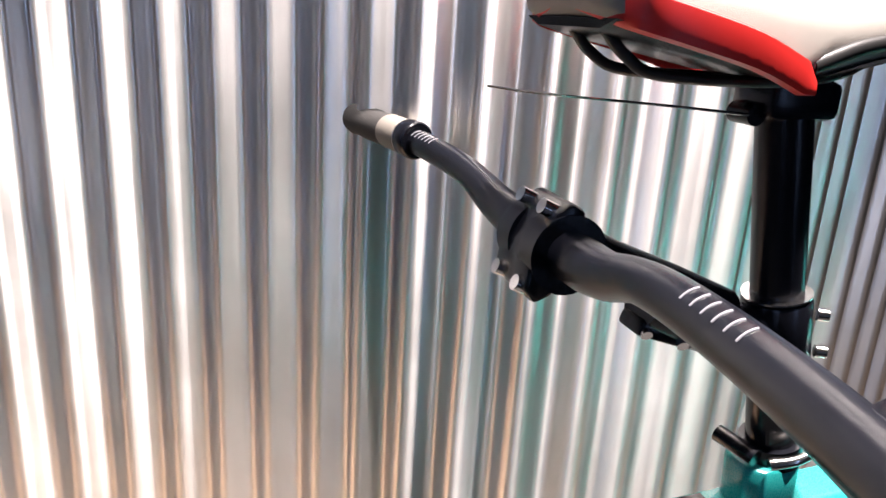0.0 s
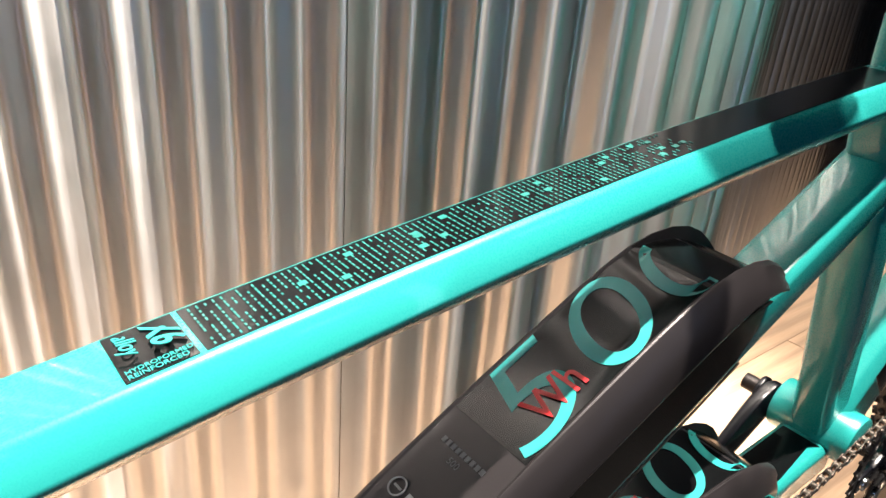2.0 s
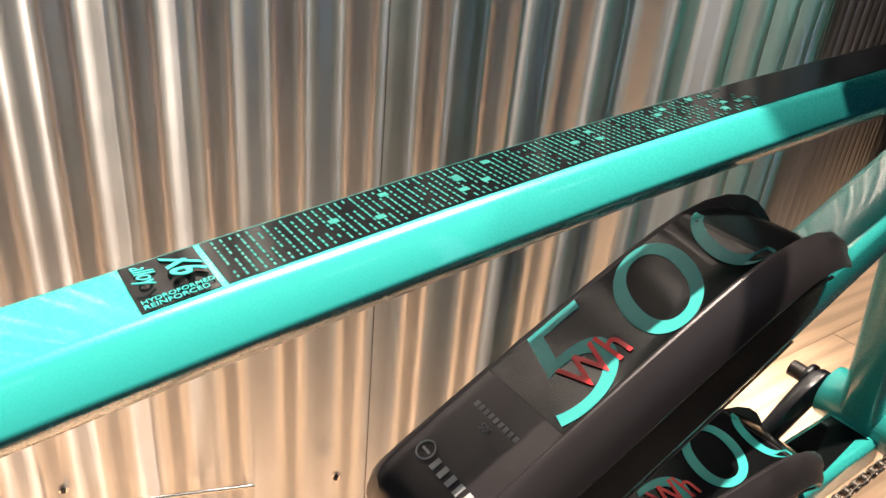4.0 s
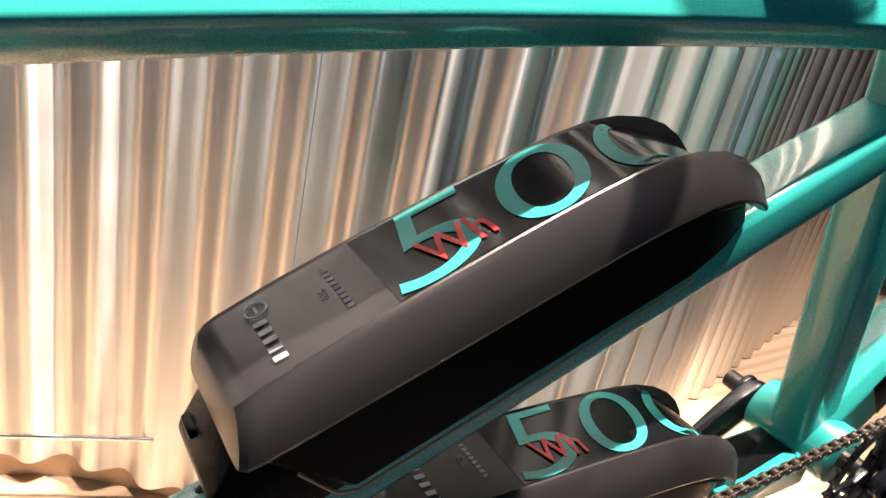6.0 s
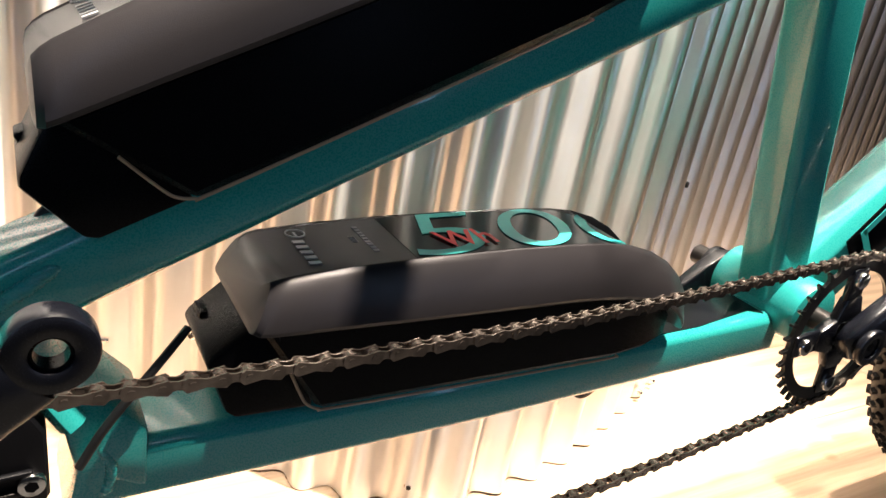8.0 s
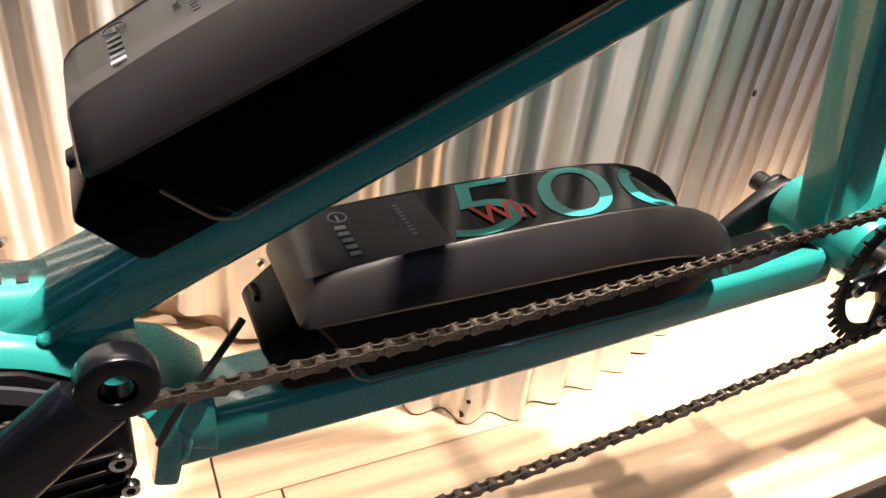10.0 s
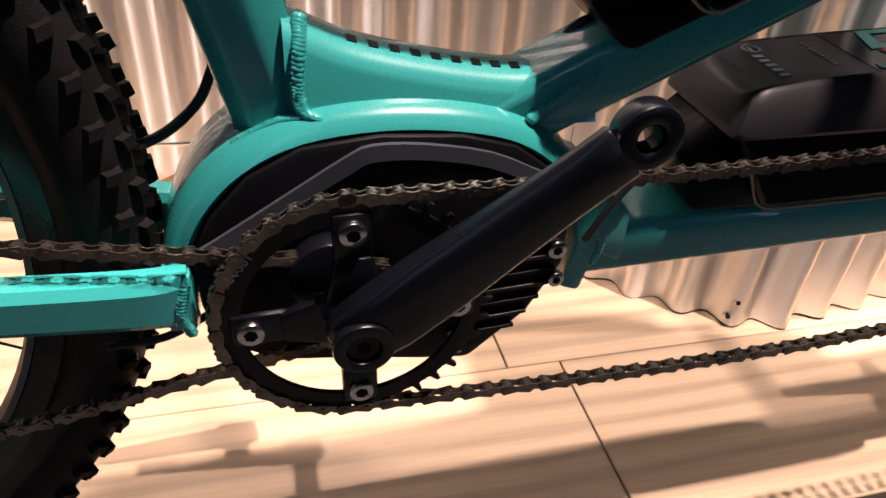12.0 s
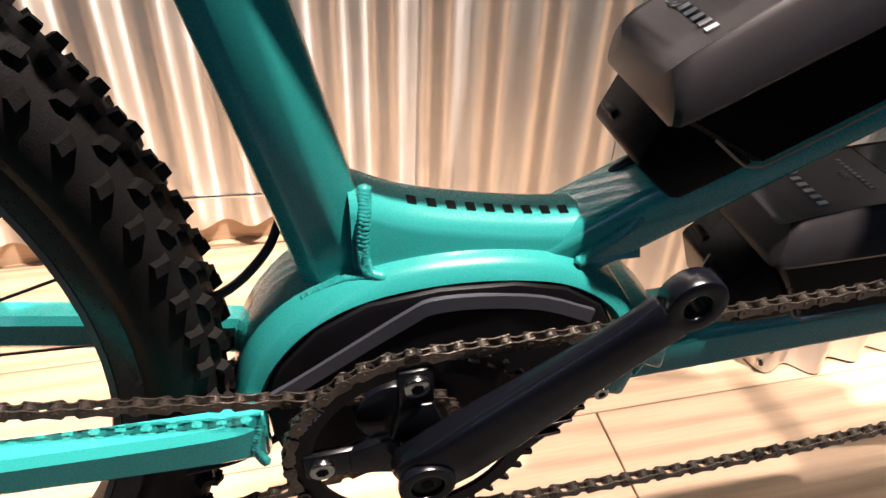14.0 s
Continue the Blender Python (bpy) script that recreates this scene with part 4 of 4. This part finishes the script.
# black panel with pale outline marks on the down tube
dm = Matrix.Translation((0.815, -0.0318, 0.395)) @ Matrix.Rotation(-math.atan2(0.405, 0.42), 4, "Y")
bm = box(0.30, 0, 0, 0.46, 0.0012, 0.058, 0.0004)
bm.transform(dm)
panel = part("side_panel", bm, DECAL, down_tube, "glossy black panel")
bm = bmesh.new()
for k in range(6):
    u = 0.115 + 0.07 * k
    for du, w, dz, h in ((-0.022, 0.008, 0, 0.046), (0.022, 0.008, 0, 0.046), (0, 0.044, 0.019 if k % 2 == 0 else -0.019, 0.008)):
        bmesh.ops.create_cube(bm, size=1, matrix=dm @ Matrix.Translation((u + du, -0.0009, dz)) @ Matrix.Diagonal((w, 0.0008, h, 1)))
part("maker_mark", bm, PRINT, panel, "plain turquoise bars")
for u in (0.16, 0.27):
    p = dm @ Vector((u, -0.002, 0))
    bolt(p.x, p.y, p.z, 0.006, panel)
# dark gloss patch on top of the lower tube beside the battery
bm = loft([[(x, y, z + 0.0232 - dz) for y, dz in ((-h, 0), (0.023, 0), (0.023, 0.0012), (-h, 0.0012))] for x, z, h in ((0.59, 0.3553, 0.0235), (0.68, 0.3604, 0.0235), (0.755, 0.3646, 0.0150), (0.768, 0.3653, 0.0235))])
part("tube_guard", bm, DECAL, lower_tube, "glossy black patch")

# ---- front seatpost, stoker stem and handlebar ----
post = thing("seatpost", "black aluminium seatpost with an open quick-release collar", "seatpost", (0.70, 0, 0.88))
def post_x(z):
    return 0.709 - 0.19 * (z - 0.88)
part("tube", pipe([(post_x(z), 0, z) for z in (0.86, 1.0, 1.195)], 0.0215, 24), ANOD, post)
collar = part("collar", pipe([(post_x(0.882), 0, 0.882), (post_x(0.902), 0, 0.902)], 0.0275, 24), ANOD, post, "black clamp collar")
part("lever", pipe(curve([(0.678, -0.031, 0.896), (0.703, -0.038, 0.902), (0.735, -0.030, 0.910), (0.752, -0.006, 0.920)]), [0.0055, 0.006, 0.0055, 0.005, 0.005, 0.0048, 0.0046, 0.0045, 0.0044, 0.0043, 0.0043, 0.0042, 0.0042, 0.004, 0.004, 0.004, 0.004, 0.0035, 0.003][:19], 10), CHROME, collar, "polished lever")
part("nut", pipe([(0.662, 0.018, 0.900), (0.674, -0.02, 0.896)], 0.008, 14), ANOD, collar)
part("head_clamp", box(post_x(1.20), 0, 1.202, 0.064, 0.048, 0.030, 0.007), ANOD, post)
part("clamp_bolt", pipe([(post_x(1.19) - 0.036, -0.012, 1.190), (post_x(1.19) - 0.036, 0.012, 1.190)], 0.0085, 14), ANOD, post)

stem = thing("stoker_stem", "black adjustable stem clamped round the seatpost", "stem", (0.56, 0, 1.03))
bm = pipe([(post_x(0.980), 0, 0.980), (post_x(1.040), 0, 1.040)], 0.0285, 24)
soften(bm, 0.003, 2, 50)
part("post_clamp", bm, ANOD, stem)
part("silver_ring", washer(0, -0.0008, 0.0008, 0, 0.0282, 0.0217, 28), CHROME, stem, "thin bright ring").data.transform(Matrix.Translation((post_x(1.0425), 0, 1.0425)) @ Matrix.Rotation(radians(-11), 4, "Y") @ Matrix.Rotation(radians(90), 4, "X"))
for z in (0.994, 1.028):
    part("clamp_bolt", pipe([(post_x(z) + 0.026, -0.018, z), (post_x(z) + 0.034, -0.022, z)], 0.0055, 12), CHROME, stem, "bright bolt")
def oval(h, w, n=14):
    return [(w * math.cos(k * math.tau / n), h * math.sin(k * math.tau / n)) for k in range(n)]
part("lower_arm", beam([(0.672, 1.008), (0.63, 1.012), (0.58, 1.028), (0.55, 1.042)], lambda f: oval(0.0245 - 0.003 * f, 0.022), 0), ANOD, stem)
part("upper_arm", beam([(0.625, 1.030), (0.57, 1.052), (0.51, 1.074), (0.485, 1.085)], lambda f: oval(0.019 + 0.004 * f, 0.020), 0), ANOD, stem)
part("pinch_plate", box(0.566, 0, 1.018, 0.055, 0.032, 0.014, 0.004, m=Matrix.Translation((0.566, 0, 1.018)) @ Matrix.Rotation(radians(18), 4, "Y") @ Matrix.Translation((-0.566, 0, -1.018))), ANOD, stem)
for x, z in ((0.547, 1.025), (0.582, 1.013)):
    part("pinch_bolt", pipe([(x, -0.010, z), (x - 0.002, -0.018, z - 0.004)], 0.0048, 12), CHROME, stem, "bright bolt")
CL = (0.463, 1.0935)
for y in (-0.0205, 0.0205):
    bm = washer(CL[0], y - 0.011, y + 0.011, CL[1], 0.0290, 0.0175, 28)
    part("bar_clamp", bm, ANOD, stem)
part("face_plate", prism([(CL[0] - 0.030, CL[1] - 0.026), (CL[0] - 0.022, CL[1] - 0.036), (CL[0] - 0.008, CL[1] - 0.030), (CL[0] + 0.012, CL[1] + 0.030), (CL[0] + 0.002, CL[1] + 0.036), (CL[0] - 0.012, CL[1] + 0.030), (CL[0] - 0.026, CL[1] + 0.004)], -0.030, 0.030, 0.004), ANOD, stem, "black bar face plate")
for dx, dz in ((-0.0155, 0.031), (-0.0305, -0.024)):
    for y in (-0.018, 0.018):
        part("plate_bolt", pipe([(CL[0] + dx + 0.008, y, CL[1] + dz - 0.003), (CL[0] + dx - 0.003, y, CL[1] + dz + 0.002)], 0.0058, 14), CHROME, stem, "bright bolt")

bar = thing("handlebar", "black aluminium riser handlebar with taupe and black grips", "handlebar", (0.45, 0, 1.08))
half = [(CL[0], 0.0, CL[1]), (CL[0], 0.05, CL[1] + 0.001), (0.458, 0.09, 1.100), (0.449, 0.14, 1.115), (0.438, 0.20, 1.122), (0.422, 0.28, 1.126), (0.400, 0.36, 1.129)]
GRIP_AT = {-1: 0.330, 1: 0.258}
pts = curve([(x, -y, z) for x, y, z in half[:0:-1]] + half, 5)
part("tube", pipe(pts, [0.0178 if abs(p.y) < 0.055 else (0.0178 - 0.0050 * min(1, (abs(p.y) - 0.055) / 0.08)) for p in pts], 18), ANOD, bar)
for side in (-1, 1):
    def gp(s):
        return Vector((0.425, side * GRIP_AT[side], 1.126)).lerp(Vector((0.392, side * (GRIP_AT[side] + 0.115), 1.130)), s)
    g = part("grip", pipe([gp(0.30), gp(0.36), gp(0.9), gp(1.0)], [0.016, 0.0175, 0.0178, 0.016], 20), GRIP, bar, "black ribbed rubber grip")
    part("sleeve", pipe([gp(0.0), gp(0.03), gp(0.30), gp(0.34)], [0.0165, 0.0180, 0.0182, 0.017], 20), BEIGE, g, "taupe grip sleeve")
    part("lock_ring", pipe([gp(-0.14), gp(-0.12), gp(0.0), gp(0.02)], [0.018, 0.0195, 0.0195, 0.018], 22), ANOD, g, "black lock ring")
    part("ring_edge", pipe([gp(0.015), gp(0.03)], [0.0188, 0.0186], 22), CHROME, g)
    # cut-length marks on top of the bar
    for k in range(6):
        y = side * (0.200 + (0.010 if side < 0 else 0.007) * k)
        p = Vector((np.interp(abs(y), [0.14, 0.20, 0.28], [0.449, 0.438, 0.422]), y, np.interp(abs(y), [0.14, 0.20, 0.28], [1.115, 1.122, 1.126])))
        arcp = [p + Vector((-math.cos(radians(q)) * 0.0131, 0, math.sin(radians(q)) * 0.0131)) for q in range(40, 100, 12)]
        part("cut_mark", pipe(arcp, 0.0006, 6), DIM, bar)

# ---- saddle ----
sad = thing("saddle", "grey bicycle saddle with red rear edging on black rails", "saddle", (0.57, 0, 1.2))
def saddle_ring(x, half, top, edge, scale=1.0):
    x, top, edge = x + 0.022, top + 0.022, edge + 0.022
    return [(x, y * half * scale, edge + (top - edge) * h) for y, h in ((-1.0, 0.0), (-0.97, 0.38), (-0.82, 0.78), (-0.5, 0.97), (0, 1.0), (0.5, 0.97), (0.82, 0.78), (0.97, 0.38), (1.0, 0.0), (0.8, -0.10), (0, -0.05), (-0.8, -0.10))]
secs = [(0.425, 0.045, 1.262, 1.240), (0.436, 0.064, 1.270, 1.232), (0.47, 0.074, 1.274, 1.224), (0.52, 0.073, 1.272, 1.216), (0.57, 0.061, 1.268, 1.206), (0.62, 0.042, 1.264, 1.204), (0.67, 0.029, 1.260, 1.214), (0.71, 0.022, 1.256, 1.222), (0.725, 0.014, 1.250, 1.228)]
part("cover", loft([saddle_ring(*s) for s in secs]), SADDLE, sad, "smooth grey saddle cover", 60)
for side in (-1, 1):
    line = curve([(x + 0.022, y, z + 0.022) for x, y, z in ((0.432, side * 0.02, 1.240), (0.442, side * 0.064, 1.230), (0.475, side * 0.0745, 1.222), (0.53, side * 0.0725, 1.210), (0.572, side * 0.064, 1.197), (0.592, side * 0.058, 1.190))], 4)
    rings = []
    for i, v in enumerate(line):
        h = 0.015 if i < len(line) - 3 else 0.015 - 0.003 * (i - len(line) + 4)
        rings.append([(v.x, v.y + side * a, v.z + c) for a, c in ((0.0045, -h * 0.4), (0.0055, 0), (0.0045, h), (0.0, h * 1.1), (-0.004, 0), (-0.002, -h * 0.5))])
    part("bumper", loft(rings), SADRED, sad, "glossy red side bumper", 50)
part("underside", loft([[(x + 0.022, y * h, z + 0.022) for y, z in ((-1, e - 0.004), (1, e - 0.004), (0.7, e - 0.010), (-0.7, e - 0.010))] for x, h, t, e in secs[1:-1]]), BODY, sad)
for side in (-1, 1):
    rail = curve([(x + 0.022, y, z + 0.022) for x, y, z in ((0.452, side * 0.022, 1.222), (0.47, side * 0.024, 1.205), (0.50, side * 0.022, 1.194), (0.60, side * 0.022, 1.193), (0.66, side * 0.02, 1.203), (0.70, side * 0.01, 1.226))], 5)
    part("rail", pipe(rail, 0.0042, 10), CABLE, sad, "black rail")
part("nose_cap", pipe(curve([(0.622, -0.045, 1.227), (0.672, -0.034, 1.241), (0.722, -0.022, 1.248)], 4), 0.006, 10), CABLE, sad)
# thin wire from the rear of the saddle
wire = thing("loose_wire", "thin bright wire tied below the saddle", "wire", (0.5, 0.05, 1.18))
part("strand", pipe(curve([(0.607, -0.012, 1.190), (0.56, 0.01, 1.192), (0.49, 0.10, 1.190), (0.46, 0.14, 1.191)]), 0.0012, 6), CHROME, wire)


# ---- gather the bicycle's assemblies under it ----
def absorb(ob):
    """Turn an assembly into one part of the bicycle, its pieces into sub-parts."""
    pieces = [o for o in ob.children_recursive]
    node = next(o for o in ob.children if o.name.split(".")[0] != "chain_link")
    label, name = ob.get("label", ""), ob.name
    node.parent = bike
    node.matrix_parent_inverse = Matrix.Translation(-bike.matrix_world.translation)
    for o in pieces:
        if o is not node:
            basis = o.matrix_basis.copy()
            o.parent = node
            o.matrix_parent_inverse = Matrix()
            o.matrix_basis = basis
    bpy.data.objects.remove(ob)
    node.name = name
    tagged(node, label)


for name in ("rear_chainring", "front_chainring", "rear_crank", "rear_far_crank", "front_crank", "front_far_crank", "timing_chain", "drive_chain",
             "motor_sprocket", "rear_wheel", "front_wheel", "cassette", "fork", "seatpost", "stoker_stem", "handlebar", "saddle"):
    absorb(bpy.data.objects[name])
